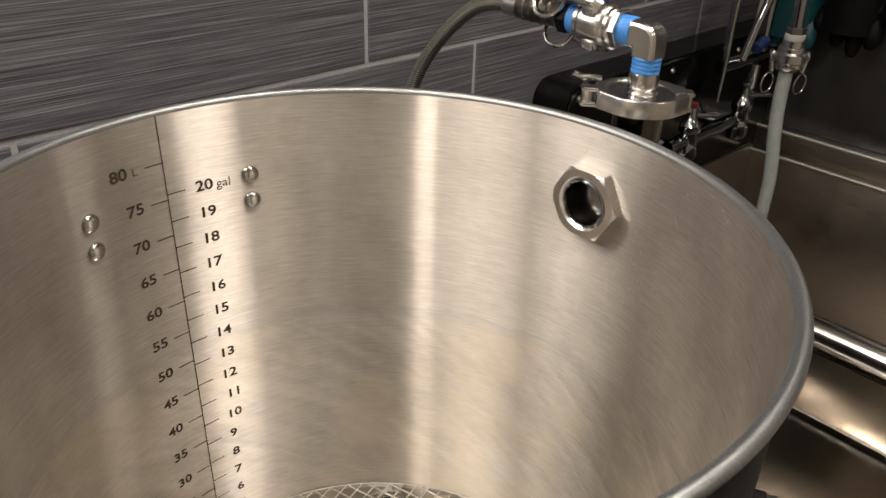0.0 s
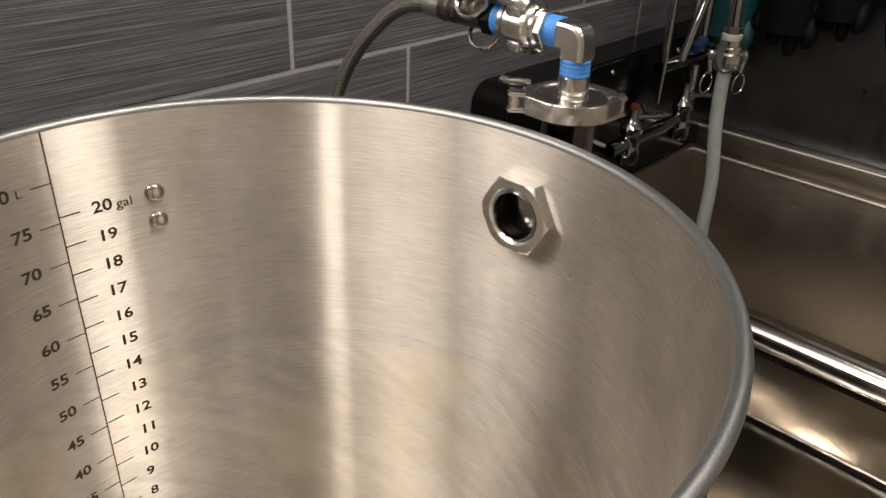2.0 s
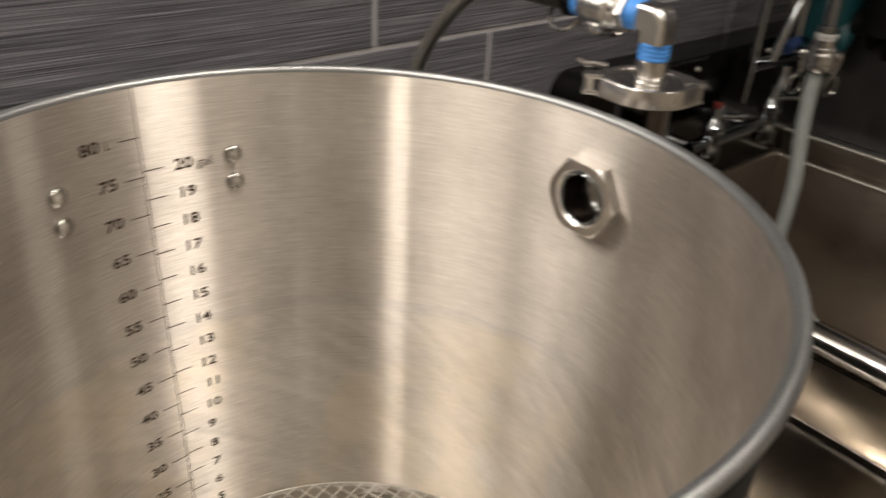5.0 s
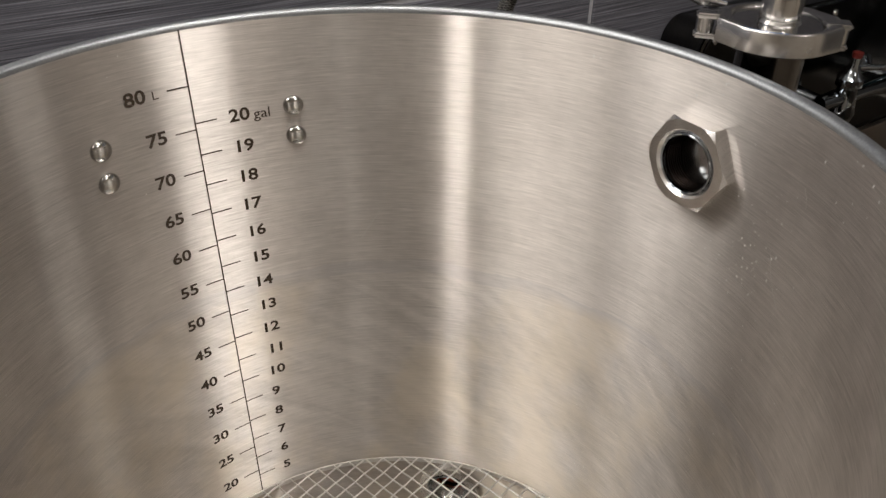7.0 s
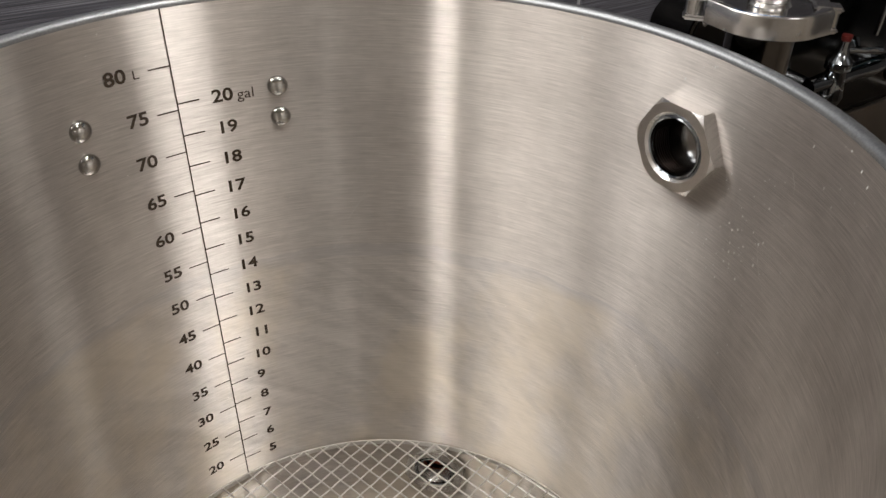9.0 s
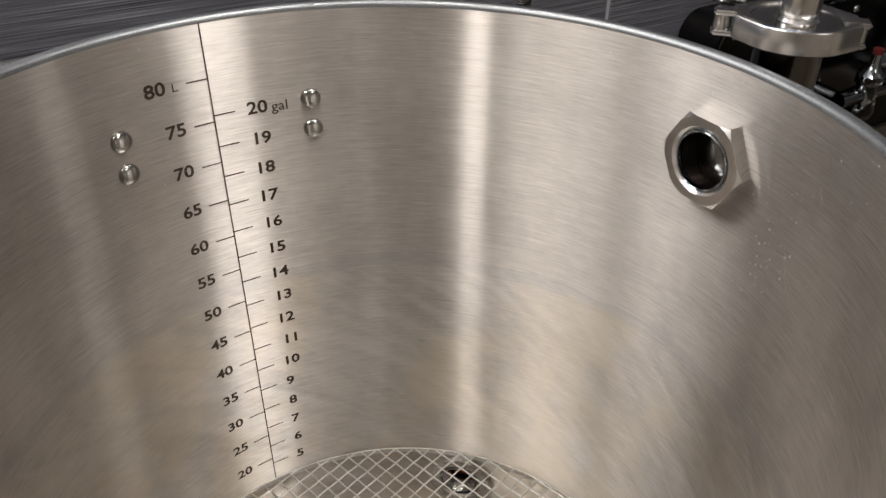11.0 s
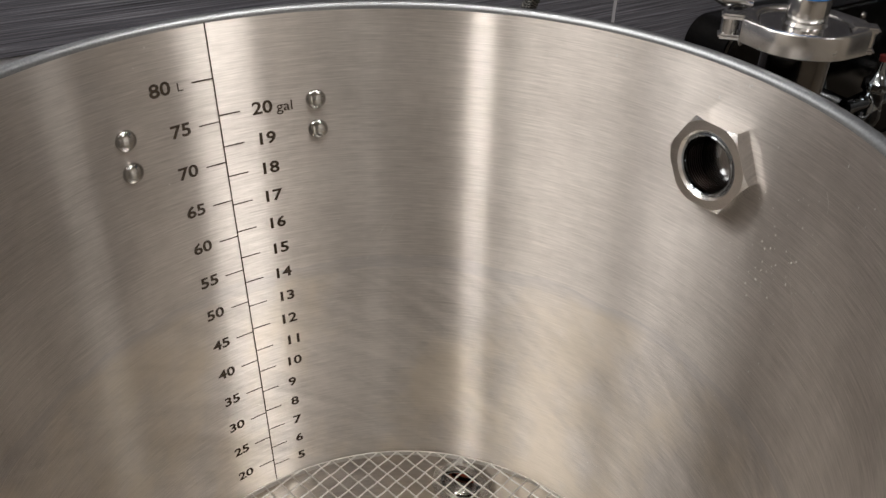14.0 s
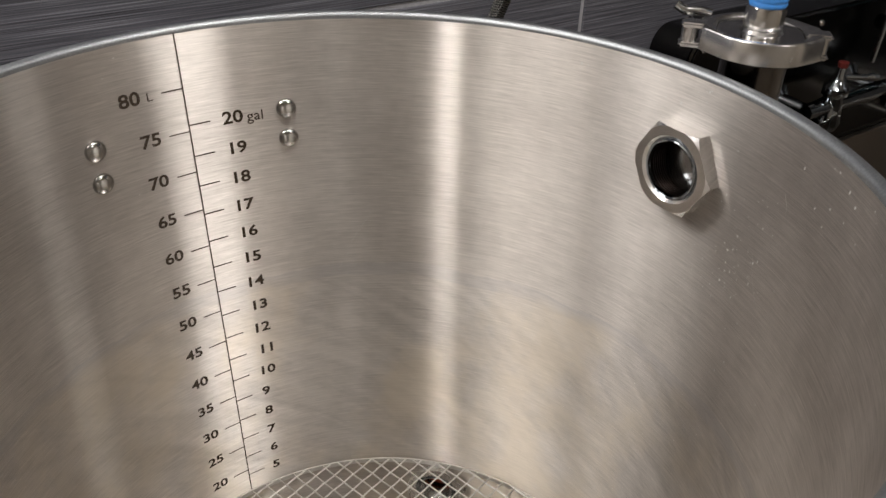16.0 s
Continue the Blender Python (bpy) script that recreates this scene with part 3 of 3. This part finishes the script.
clamp = part("clamp_ring", clamp_shell(0.0318, 0.0252, 0.0335, 0.0110, 0.5425, 0.5562), STEEL_FIT, fitting, "cast steel clamp ring with square ends", 35)
for sgn, reach in ((1, 0.0375), (-1, 0.0312)):
    c = Vector((CX, CY, 0.5490)) + side * sgn * reach
    for dz in (-0.0058, 0.0058):
        ear = bmesh.new()
        r0 = bmesh.ops.create_cube(ear, size=1)
        bmesh.ops.scale(ear, vec=(0.015, 0.012, 0.0030), verts=r0["verts"])
        bmesh.ops.bevel(ear, geom=ear.edges[:], offset=0.0012, segments=2, affect="EDGES")
        bmesh.ops.transform(ear, matrix=Matrix.Translation(c + Vector((0, 0, dz))) @ Matrix.Rotation(math.atan2(side.y, side.x), 4, "Z"), verts=ear.verts)
        part("ear", ear, STEEL_FIT, clamp)
    part("hinge_bolt", tube([c - Vector((0, 0, 0.0050)) + side * sgn * 0.002, c + Vector((0, 0, 0.0050)) + side * sgn * 0.002], 0.0048, 14), POLISHED, clamp)
# screw and wing nut behind the clamp
b0 = Vector((CX, CY, 0.5490)) + side * 0.0395
part("clamp_screw", tube([b0 - fwd * 0.004, b0 + fwd * 0.026], 0.0028, 12), POLISHED, clamp)
w = b0 + fwd * 0.026 + Vector((0, 0, 0.006))
part("wing_nut", tube(spline([w + side * 0.010 + Vector((0, 0, 0.003)), w + side * 0.004, w, w - side * 0.006, w - side * 0.012 + Vector((0, 0, -0.001))], 5), 0.0030, 10), STEEL_FIT, clamp, "steel wing nut")
part("collar", lathe([(0.0112, 0.5545), (0.0112, 0.5670), (0.0104, 0.5690), (0, 0.5690)], 36, fin), POLISHED, fitting)


def thread(m, length, r, n=4):
    prof = [(0, 0)]
    for i in range(n):
        z = length * i / n
        prof += [(r * 0.94, z), (r, z + length / n * 0.35), (r, z + length / n * 0.65), (r * 0.94, z + length / n * 0.98)]
    prof += [(0, length)]
    return lathe(prof, 32, m)


part("taped_thread", thread(at(CX, CY, 0.5690), 0.0118, 0.0106), BLUE_TAPE, fitting, "male thread wrapped in blue tape")
# square-shouldered elbow: a vertical leg meeting a leg that runs to the wall
elbow = bmesh.new()
sec = [(0.0097 * u, 0.0097 * v) for u, v in ((1, -0.70), (1, 0.70), (0.90, 0.90), (0.70, 1), (-0.70, 1), (-0.90, 0.90), (-1, 0.70), (-1, -0.70), (-0.90, -0.90), (-0.70, -1), (0.70, -1), (0.90, -0.90))]
EZ, PV = 0.5955, 0.0102
rings = [[elbow.verts.new((CX + u * 0.9, CY - v * 0.9, 0.5800)) for u, v in sec], [elbow.verts.new((CX + u, CY - v, 0.5806)) for u, v in sec]]
for i in range(14):
    a = math.pi / 2 * i / 13
    ca, sa = max(0.0, math.cos(a)) ** 0.62, math.sin(a) ** 0.62
    rings.append([elbow.verts.new((CX + u, CY + PV - (PV + v) * ca, EZ - PV + (PV + v) * sa)) for u, v in sec])
rings += [[elbow.verts.new((CX + u, CY + 0.0124, EZ + v)) for u, v in sec], [elbow.verts.new((CX + u * 0.9, CY + 0.0130, EZ + v * 0.9)) for u, v in sec]]
for ra, rb in zip(rings, rings[1:]):
    for k in range(12):
        elbow.faces.new((ra[k], ra[(k + 1) % 12], rb[(k + 1) % 12], rb[k]))
elbow.faces.new(rings[0][::-1])
elbow.faces.new(rings[-1])
part("elbow", elbow, STEEL_FIT, fitting, "cast stainless square elbow", 21)
AX = Vector((0.0, 1.0, -0.012)).normalized()
E0 = Vector((CX, CY + 0.0130, 0.5955))


def along(s):
    return axis_pose(E0 + AX * s, AX)


part("taped_thread", thread(along(0.0), 0.0110, 0.0108), BLUE_TAPE, fitting, "male thread wrapped in blue tape")
part("hex_flange", prism(6, 0.0150, 0.0, 0.006, along(0.0100)), STEEL_FIT, fitting)
coupler = part("coupler", lathe([(0, 0.0), (0.0125, 0.0), (0.0140, 0.002), (0.0140, 0.005), (0.0155, 0.007), (0.0165, 0.010), (0.0165, 0.026), (0.0150, 0.029), (0.0150, 0.032), (0.0120, 0.032), (0.0120, 0.03), (0, 0.03)], 44, along(0.0160)), STEEL_FIT, fitting, "cam-lock coupler body", 22)
cc = E0 + AX * 0.033
for sgn, tilt in ((1, 0.010), (-1, 0.002)):
    up = Vector((-0.55, 0, 0.83)) * sgn
    p0 = cc + up * 0.0165
    lever = part("cam_lever", tube(spline([p0 - AX * 0.006, p0 + up * 0.005 + AX * 0.002, p0 + up * 0.006 + AX * 0.015, p0 + up * (0.003 + tilt * 0.3) + AX * 0.030], 6), [0.0062] * 6 + [0.0055] * 6 + [0.0045] * 7, 10), STEEL_FIT, coupler, "steel cam lever")
    pr = p0 + up * 0.003 + AX * 0.033
    part("pull_ring", tube(ring_points(pr + AX * 0.010 - up * 0.004, 0.0145, AX, Vector((0.5, 0, 0.86))), 0.0017, 8, closed=True), POLISHED, coupler, "steel pull ring")
for a in (0.6, 2.4, 4.1):
    v = Vector((math.cos(a), 0, math.sin(a)))
    part("boss", box(cc + v * 0.017 - Vector((0.004, 0.006, 0.004)), cc + v * 0.017 + Vector((0.004, 0.006, 0.004)), 0.0018), STEEL_FIT, coupler)
part("lever_sleeve", box(E0 + AX * 0.040 + Vector((-0.010, -0.012, 0.012)), E0 + AX * 0.040 + Vector((0.004, 0.016, 0.019)), 0.002), BLUE_PLASTIC, coupler, "dark blue plastic tag")
part("tag_bars", box(E0 + AX * 0.040 + Vector((-0.0108, -0.008, 0.0142)), E0 + AX * 0.040 + Vector((-0.0098, 0.012, 0.0165)), 0.0002), WHITE_TAPE, coupler, "pale printed bar")
part("taped_thread", thread(along(0.0480), 0.0100, 0.0118, 3), BLUE_TAPE, fitting, "thread wrapped in blue tape")
part("hex_adapter", prism(6, 0.0130, 0.0, 0.010, along(0.0580)), BLACK_RUBBER, fitting, "dark hexagonal adapter")
barb = [(0, 0.0)]
for i in range(5):
    barb += [(0.0088, 0.009 * i), (0.0104, 0.009 * i + 0.002), (0.0100, 0.009 * i + 0.0075), (0.0086, 0.009 * i + 0.0085)]
barb += [(0, 0.046)]
part("hose_tail", lathe(barb, 30, along(0.0680)), plain("blackened_steel", (0.10, 0.09, 0.08), 0.35, 0.9), fitting, "dark ribbed hose tail")

hose_line = spline([(0.268, 0.1300, 0.5935), (0.269, 0.150, 0.5925), (0.272, 0.176, 0.5855), (0.275, 0.203, 0.5690), (0.277, 0.235, 0.5400), (0.278, 0.262, 0.5040), (0.279, 0.282, 0.4600), (0.281, 0.297, 0.4000), (0.283, 0.305, 0.30), (0.283, 0.31, 0.15), (0.30, 0.30, 0.03), (0.36, 0.26, 0.012)], 10)
hose = thing("braided_hose", (0.283, 0.31, 0.0), "braided stainless steel flexible hose rising from the table", "hose")
part("braid", tube(hose_line, 0.0068, 16, uv=True), BRAID, hose)
part("end_ferrule", tube([hose_line[0] - AX * 0.014, hose_line[0] + AX * 0.010], 0.0090, 20), STEEL_FIT, hose)

# ---- sink ----
def rounded_sheet(x0, x1, y0, y1, z0, z1, rad):
    """A thick upright sheet whose free top corner is rounded."""
    bm = bmesh.new()
    out = [(x0, z0), (x1, z0), (x1, z1)]
    for i in range(11):
        a = math.pi / 2 + math.pi / 2 * i / 10
        out.append((x0 + rad + rad * math.cos(a), z1 - rad + rad * math.sin(a)))
    f = bm.faces.new([bm.verts.new((x, y0, z)) for x, z in out])
    ext = bmesh.ops.extrude_face_region(bm, geom=[f])
    bmesh.ops.translate(bm, vec=(0, y1 - y0, 0), verts=[v for v in ext["geom"] if isinstance(v, bmesh.types.BMVert)])
    front = [e for e in bm.edges if all(abs(v.co.y - y0) < 1e-6 for v in e.verts)]
    bmesh.ops.bevel(bm, geom=front, offset=0.006, segments=3, affect="EDGES")
    return bm


SX0, SX1, SY0, SY1, SZ = 0.748, 1.345, -0.262, 0.375, 0.128
sink = thing("sink", (1.04, 0.06, -TABLE), "deep stainless steel sink with rolled rim and backsplash", "sink")
corner = 0.05
rail = [(SX0, SY1, SZ), (SX0, SY0 + corner, SZ)]
for i in range(1, 7):
    a = math.pi / 2 * i / 6
    rail.append((SX0 + corner - corner * math.cos(a), SY0 + corner - corner * math.sin(a), SZ))
rail += [(SX1, SY0, SZ)]
part("rolled_rim", tube(rail, 0.0195, 28), POLISHED, sink, "polished rolled front rim", 60)
part("apron", box((0.7375, SY0 + 0.004, 0.0045), (0.7405, SY1, SZ - 0.022), 0.0008), APRON, sink, "steel apron, warm reflections put into its colour")
part("flange_line", tube([(0.7378, SY0 + 0.02, SZ - 0.0235), (0.7378, SY1, SZ - 0.0235)], 0.0014, 8), BORE_SHADE_AND_SEAM, sink, "dark seam under the rolled rim")
part("apron_lip", tube([(0.7370, SY0 + 0.004, 0.0045), (0.7370, SY1, 0.0045)], 0.0013, 10), POLISHED, sink)
part("apron_return", box((0.7405, SY0 + 0.001, 0.0045), (SX1, SY0 + 0.004, SZ - 0.022), 0.0008), STEEL_SINK, sink)
bz = -0.20
part("basin_side", box((0.7605, SY0 + 0.02, bz), (0.7635, SY1, SZ + 0.012), 0.0008), STEEL_SINK, sink)
part("basin_front", box((0.7635, SY0 + 0.017, bz), (SX1, SY0 + 0.020, SZ + 0.012), 0.0008), STEEL_SINK, sink)
part("basin_back", box((0.7635, SY1 - 0.003, bz), (SX1, SY1, SZ - 0.002), 0.0008), STEEL_SINK, sink)
part("basin_end", box((SX1 - 0.003, SY0 + 0.02, bz), (SX1, SY1 - 0.003, SZ - 0.012), 0.0008), STEEL_SINK, sink)
part("basin_floor", box((0.7635, SY0 + 0.02, bz - 0.003), (SX1 - 0.003, SY1 - 0.003, bz), 0.0008), STEEL_SINK, sink)
part("end_ledge", box((SX1 - 0.004, SY0, SZ - 0.012), (SX1 + 0.020, SY1 + 0.006, SZ - 0.008), 0.0015), STEEL_SINK, sink)
part("end_rise", box((SX1 + 0.016, SY0, SZ - 0.008), (SX1 + 0.019, SY1 + 0.006, SZ + 0.035), 0.0012), STEEL_SINK, sink)
part("end_step", box((SX1 + 0.016, SY0, SZ + 0.035), (WALL_X - 0.003, SY1 + 0.006, SZ + 0.039), 0.0016), POLISHED, sink, "bright steel ledge along the wall")
part("back_ledge", box((0.7605, SY1 - 0.004, SZ - 0.004), (SX1 - 0.004, SY1 + 0.006, SZ), 0.0015), STEEL_SINK, sink)
# Pale rounded edges added so their highlight lines show bright.
part("ledge_edge", tube([(SX1 + 0.017, SY0, SZ + 0.036), (SX1 + 0.017, SY1 + 0.006, SZ + 0.036)], 0.0046, 14), SCRATCH_AND_GLINT, sink, "rounded ledge edge, made pale for its highlight")
part("basin_edge", tube([(SX1 - 0.003, SY0, SZ - 0.012), (SX1 - 0.003, SY1, SZ - 0.012)], 0.0044, 14), SCRATCH_AND_GLINT, sink, "rounded basin edge, made pale for its highlight")
splash = part("backsplash", rounded_sheet(0.690, WALL_X - 0.003, SY1 + 0.006, WALL_Y - 0.001, SZ - 0.02, 0.372, 0.035), STEEL_DARK_REFLECTION, sink, "steel backsplash with its dark reflections put into the colour")
for sx, sz in ((0.712, 0.355), (0.800, 0.352), (0.972, 0.352), (1.2, 0.352)):
    part("screw", lathe([(0.0055, 0), (0.005, 0.002), (0.003, 0.0034), (0, 0.004)], 14, axis_pose((sx, SY1 + 0.006, sz), (0, -1, 0))), POLISHED, splash, "domed steel screw")
for lx in (0.80, 1.30):
    for ly in (-0.2, 0.32):
        part("leg", lathe([(0, -TABLE), (0.02, -TABLE), (0.02, bz - 0.003), (0, bz - 0.003)], 16, at(lx, ly, 0)), STEEL_SINK, sink)

# ---- wall faucet ----
FY = 0.325
faucet = thing("wall_faucet", (1.03, SY1 + 0.006, 0.244), "chrome commercial wall faucet with risers on the backsplash", "faucet")
part("body", tube(spline([(0.90, FY, 0.244), (1.0, FY, 0.244), (1.10, FY, 0.244)], 4), [0.012, 0.013, 0.015, 0.013, 0.012, 0.013, 0.015, 0.013, 0.012], 18), CHROME, faucet)
for vx in (0.905, 1.085):
    part("inlet", lathe([(0.024, 0), (0.026, 0.004), (0.014, 0.012), (0.012, 0.05)], 24, axis_pose((vx, SY1 + 0.006, 0.244), (0, -1, 0))), CHROME, faucet)
for vx, cap in ((0.955, RED_PLASTIC), (1.135, CHROME)):
    valve = part("valve", lathe([(0, 0.208), (0.016, 0.210), (0.020, 0.222), (0.017, 0.240), (0.014, 0.262), (0.018, 0.270), (0.019, 0.276), (0.012, 0.285), (0.008, 0.295), (0.007, 0.306), (0, 0.306)], 24, at(vx, FY - 0.005, 0)), CHROME, faucet)
    part("bonnet_nut", prism(6, 0.0185, 0.262, 0.2745, at(vx, FY - 0.005, 0)), CHROME, valve)
    part("valve_cap", lathe([(0.0066, 0.306), (0.0074, 0.309), (0.0074, 0.314), (0, 0.316)], 18, at(vx, FY - 0.005, 0)), cap, valve, "red cap" if cap is RED_PLASTIC else "")
    part("handle_lever", tube(spline([(vx, FY - 0.005, 0.291), (vx + 0.030, FY - 0.02, 0.290), (vx + 0.055, FY - 0.03, 0.289)], 5), [0.0045] * 8 + [0.006] * 3, 10), CHROME, valve)
part("riser_elbow", tube(spline([(1.09, FY, 0.246), (1.13, FY, 0.248), (1.155, FY, 0.262), (1.160, FY, 0.29), (1.160, FY, 0.345)], 6), 0.011, 16), CHROME, faucet)
part("riser_collar", lathe([(0.011, 0.28), (0.015, 0.283), (0.015, 0.297), (0.011, 0.30)], 20, at(1.16, FY, 0)), CHROME, faucet)
part("cross_body", tube([(1.030, FY, 0.3605), (1.200, FY, 0.3605)], 0.0115, 18), CHROME, faucet)
part("cross_end", tube([(1.193, FY, 0.3605), (1.212, FY, 0.3605)], 0.0150, 18), CHROME, faucet)
for rx, r in ((1.040, 0.0070), (1.170, 0.0100)):
    part("riser", tube([(rx, FY, 0.361), (rx, FY, 0.85)], r, 14), CHROME, faucet)
part("down_rod", tube([(1.022, FY - 0.012, 0.39), (1.018, FY - 0.012, 0.305)], 0.0038, 12), CHROME, faucet)
part("spray_hose", tube(spline([(1.085, FY - 0.01, 0.366), (1.10, FY - 0.015, 0.42), (1.125, FY - 0.02, 0.50), (1.13, FY - 0.02, 0.62), (1.10, FY - 0.02, 0.85)], 8), 0.0075, 12), CHROME, faucet, "flexible steel spray hose")
part("blue_handle", tube([(1.105, FY - 0.02, 0.385), (1.135, FY - 0.02, 0.395)], 0.010, 12), BLUE_PLASTIC, faucet, "dark blue handle")

# ---- filling hose over the sink ----
HX, HY = 0.880, 0.150
filler = thing("filling_hose", (HX, HY, 0.07), "translucent silicone hose with cam-lock coupling hanging over the sink", "hose")
f_in = at(HX, HY, 0)
part("drop_pipe", tube(spline([(HX, HY, 0.478), (HX, HY + 0.003, 0.52), (HX, HY + 0.006, 0.60), (HX + 0.02, HY + 0.04, 0.72), (1.00, 0.26, 0.80), (1.16, FY, 0.84)], 6), 0.0085, 14), CHROME, filler)
part("pipe_nut", prism(6, 0.0130, 0.476, 0.486, f_in), CHROME, filler)
part("taped_thread", lathe([(0, 0.468), (0.0125, 0.468), (0.0140, 0.471), (0.0135, 0.476), (0, 0.478)], 20, f_in), WHITE_TAPE, filler, "white thread tape")
coup = part("coupler", lathe([(0, 0.424), (0.0160, 0.426), (0.0180, 0.430), (0.0180, 0.436), (0.0210, 0.438), (0.0210, 0.449), (0.0180, 0.452), (0.0180, 0.457), (0.0150, 0.459), (0.0150, 0.468), (0, 0.468)], 32, f_in), STEEL_FIT, filler, "cam-lock coupling")
cam_side = Vector((0.669, -0.743, 0))
for sgn in (1, -1):
    e = Vector((HX, HY, 0.4445)) + cam_side * sgn * 0.021
    part("cam_lever", tube(spline([e + Vector((0, 0, 0.006)), e + cam_side * sgn * 0.003, e + Vector((0, 0, -0.022))], 5), [0.0050] * 6 + [0.0036] * 5, 10), STEEL_FIT, coup)
    part("pull_ring", tube(ring_points(e + Vector((0, 0, -0.039)) + cam_side * sgn * 0.002, 0.0145, cam_side * 0.75 + Vector((0.4, 0.4, 0)), Vector((0, 0, 1))), 0.0012, 8, closed=True), POLISHED, coup, "steel pull ring")
part("clear_tube", tube(spline([(HX, HY, 0.430), (HX, HY - 0.001, 0.38), (HX, HY - 0.006, 0.33), (HX, HY - 0.016, 0.26), (HX, HY - 0.018, 0.18), (HX, HY - 0.024, 0.140), (HX, HY - 0.044, 0.106), (HX, HY - 0.078, 0.084), (HX, HY - 0.108, 0.058), (HX + 0.01, HY - 0.122, 0.015), (HX + 0.03, HY - 0.10, -0.08), (HX + 0.06, HY - 0.02, -0.185)], 8), 0.0098, 18), HOSE, filler, "translucent silicone tube")


# ---- gloves and cable on the steel wall ----
def glove(name, x, y, top, tip, width, material, label, fingers, sag=0.0):
    g = thing(name, (x, y, tip), label, "glove", "gloves hung over the sink")
    bm = bmesh.new()
    pts = [(x, y, top + 0.30), (x, y, top + 0.06), (x, y, top), (x, y, top - 0.03)]
    tube(spline(pts, 6), width * 0.5, 20, bm=bm)
    for i in range(fingers):
        u = (i + 0.5) / fingers - 0.5
        length = (1.0 - 1.1 * abs(u + 0.08)) * (top - tip)
        fy = y + u * width * 1.15
        fx = x - 0.006 * math.cos(i * 2.1) - 0.012
        tube(spline([(x, y + u * width * 0.8, top + 0.02), (fx, fy, top - length * 0.4), (fx - 0.004, fy + sag * u, top - length)], 6), [width * 0.5 / fingers * 1.15] * 9 + [width * 0.5 / fingers * f for f in (1.05, 0.95, 0.8, 0.5)], 10, bm=bm)
    part("rubber", bm, material, g, smooth=80)


glove("rubber_glove", 1.315, 0.343, 0.405, 0.330, 0.105, TEAL_RUBBER, "teal rubber glove hanging limp on the steel wall", 4)
glove("rubber_glove", 1.325, 0.235, 0.430, 0.352, 0.110, BLACK_RUBBER, "black rubber glove hanging fingers down on the wall", 4)
glove("rubber_glove", 1.330, 0.150, 0.465, 0.395, 0.090, BLACK_RUBBER, "black rubber glove hanging beside another black one", 4)
cable = thing("black_cable", (1.36, 0.0, 0.33), "black rubber cable looped against the steel wall", "cable")
part("cord", tube(spline([(1.355, 0.075, 0.75), (1.355, 0.080, 0.50), (1.352, 0.067, 0.41), (1.350, 0.030, 0.345), (1.350, -0.03, 0.315), (1.352, -0.10, 0.33), (1.355, -0.16, 0.42), (1.355, -0.18, 0.75)], 8), 0.0065, 12), BLACK_RUBBER, cable)
part("cord_clip", box((1.345, 0.06, 0.46), (1.380, 0.10, 0.50), 0.004), BLACK_RUBBER, cable)

# ---- wall tiles ----
TW, TH, G = 0.6100, 0.3050, 0.0065
GROUT_Z = 0.4510
tile_meshes = {}


def tile_piece(w, h):
    key = (round(w, 4), round(h, 4))
    if key not in tile_meshes:
        bm = box((-w / 2, 0, -h / 2), (w / 2, 0.008, h / 2))
        front = [e for e in bm.edges if all(v.co.y < 0.001 for v in e.verts)]
        bmesh.ops.bevel(bm, geom=front, offset=0.0012, segments=1, affect="EDGES")
        me = bpy.data.meshes.new("tile")
        bmesh.ops.recalc_face_normals(bm, faces=bm.faces[:])
        bm.to_mesh(me)
        bm.free()
        me.materials.append(TILE)
        tile_meshes[key] = me
    return tile_meshes[key]


for row in range(-4, 5):
    zc = GROUT_Z + TH * (row + 0.5)
    if zc + TH / 2 > CEIL - TABLE + 0.03 or zc - TH / 2 < -TABLE - 0.02:
        continue
    first = (0.363 if row % 2 == 0 else 0.556)
    for c in range(-5, 3):
        xl, xr = first + TW * (c - 1) + G / 2, first + TW * c - G / 2
        xl, xr = max(xl, -2.095), min(xr, WALL_X - 0.004)
        if xr - xl < 0.03:
            continue
        ob = new("tile", tile_piece(xr - xl, TH - G))
        ob.location = ((xl + xr) / 2, WALL_Y, zc + TABLE)
        ob.parent = wall_back
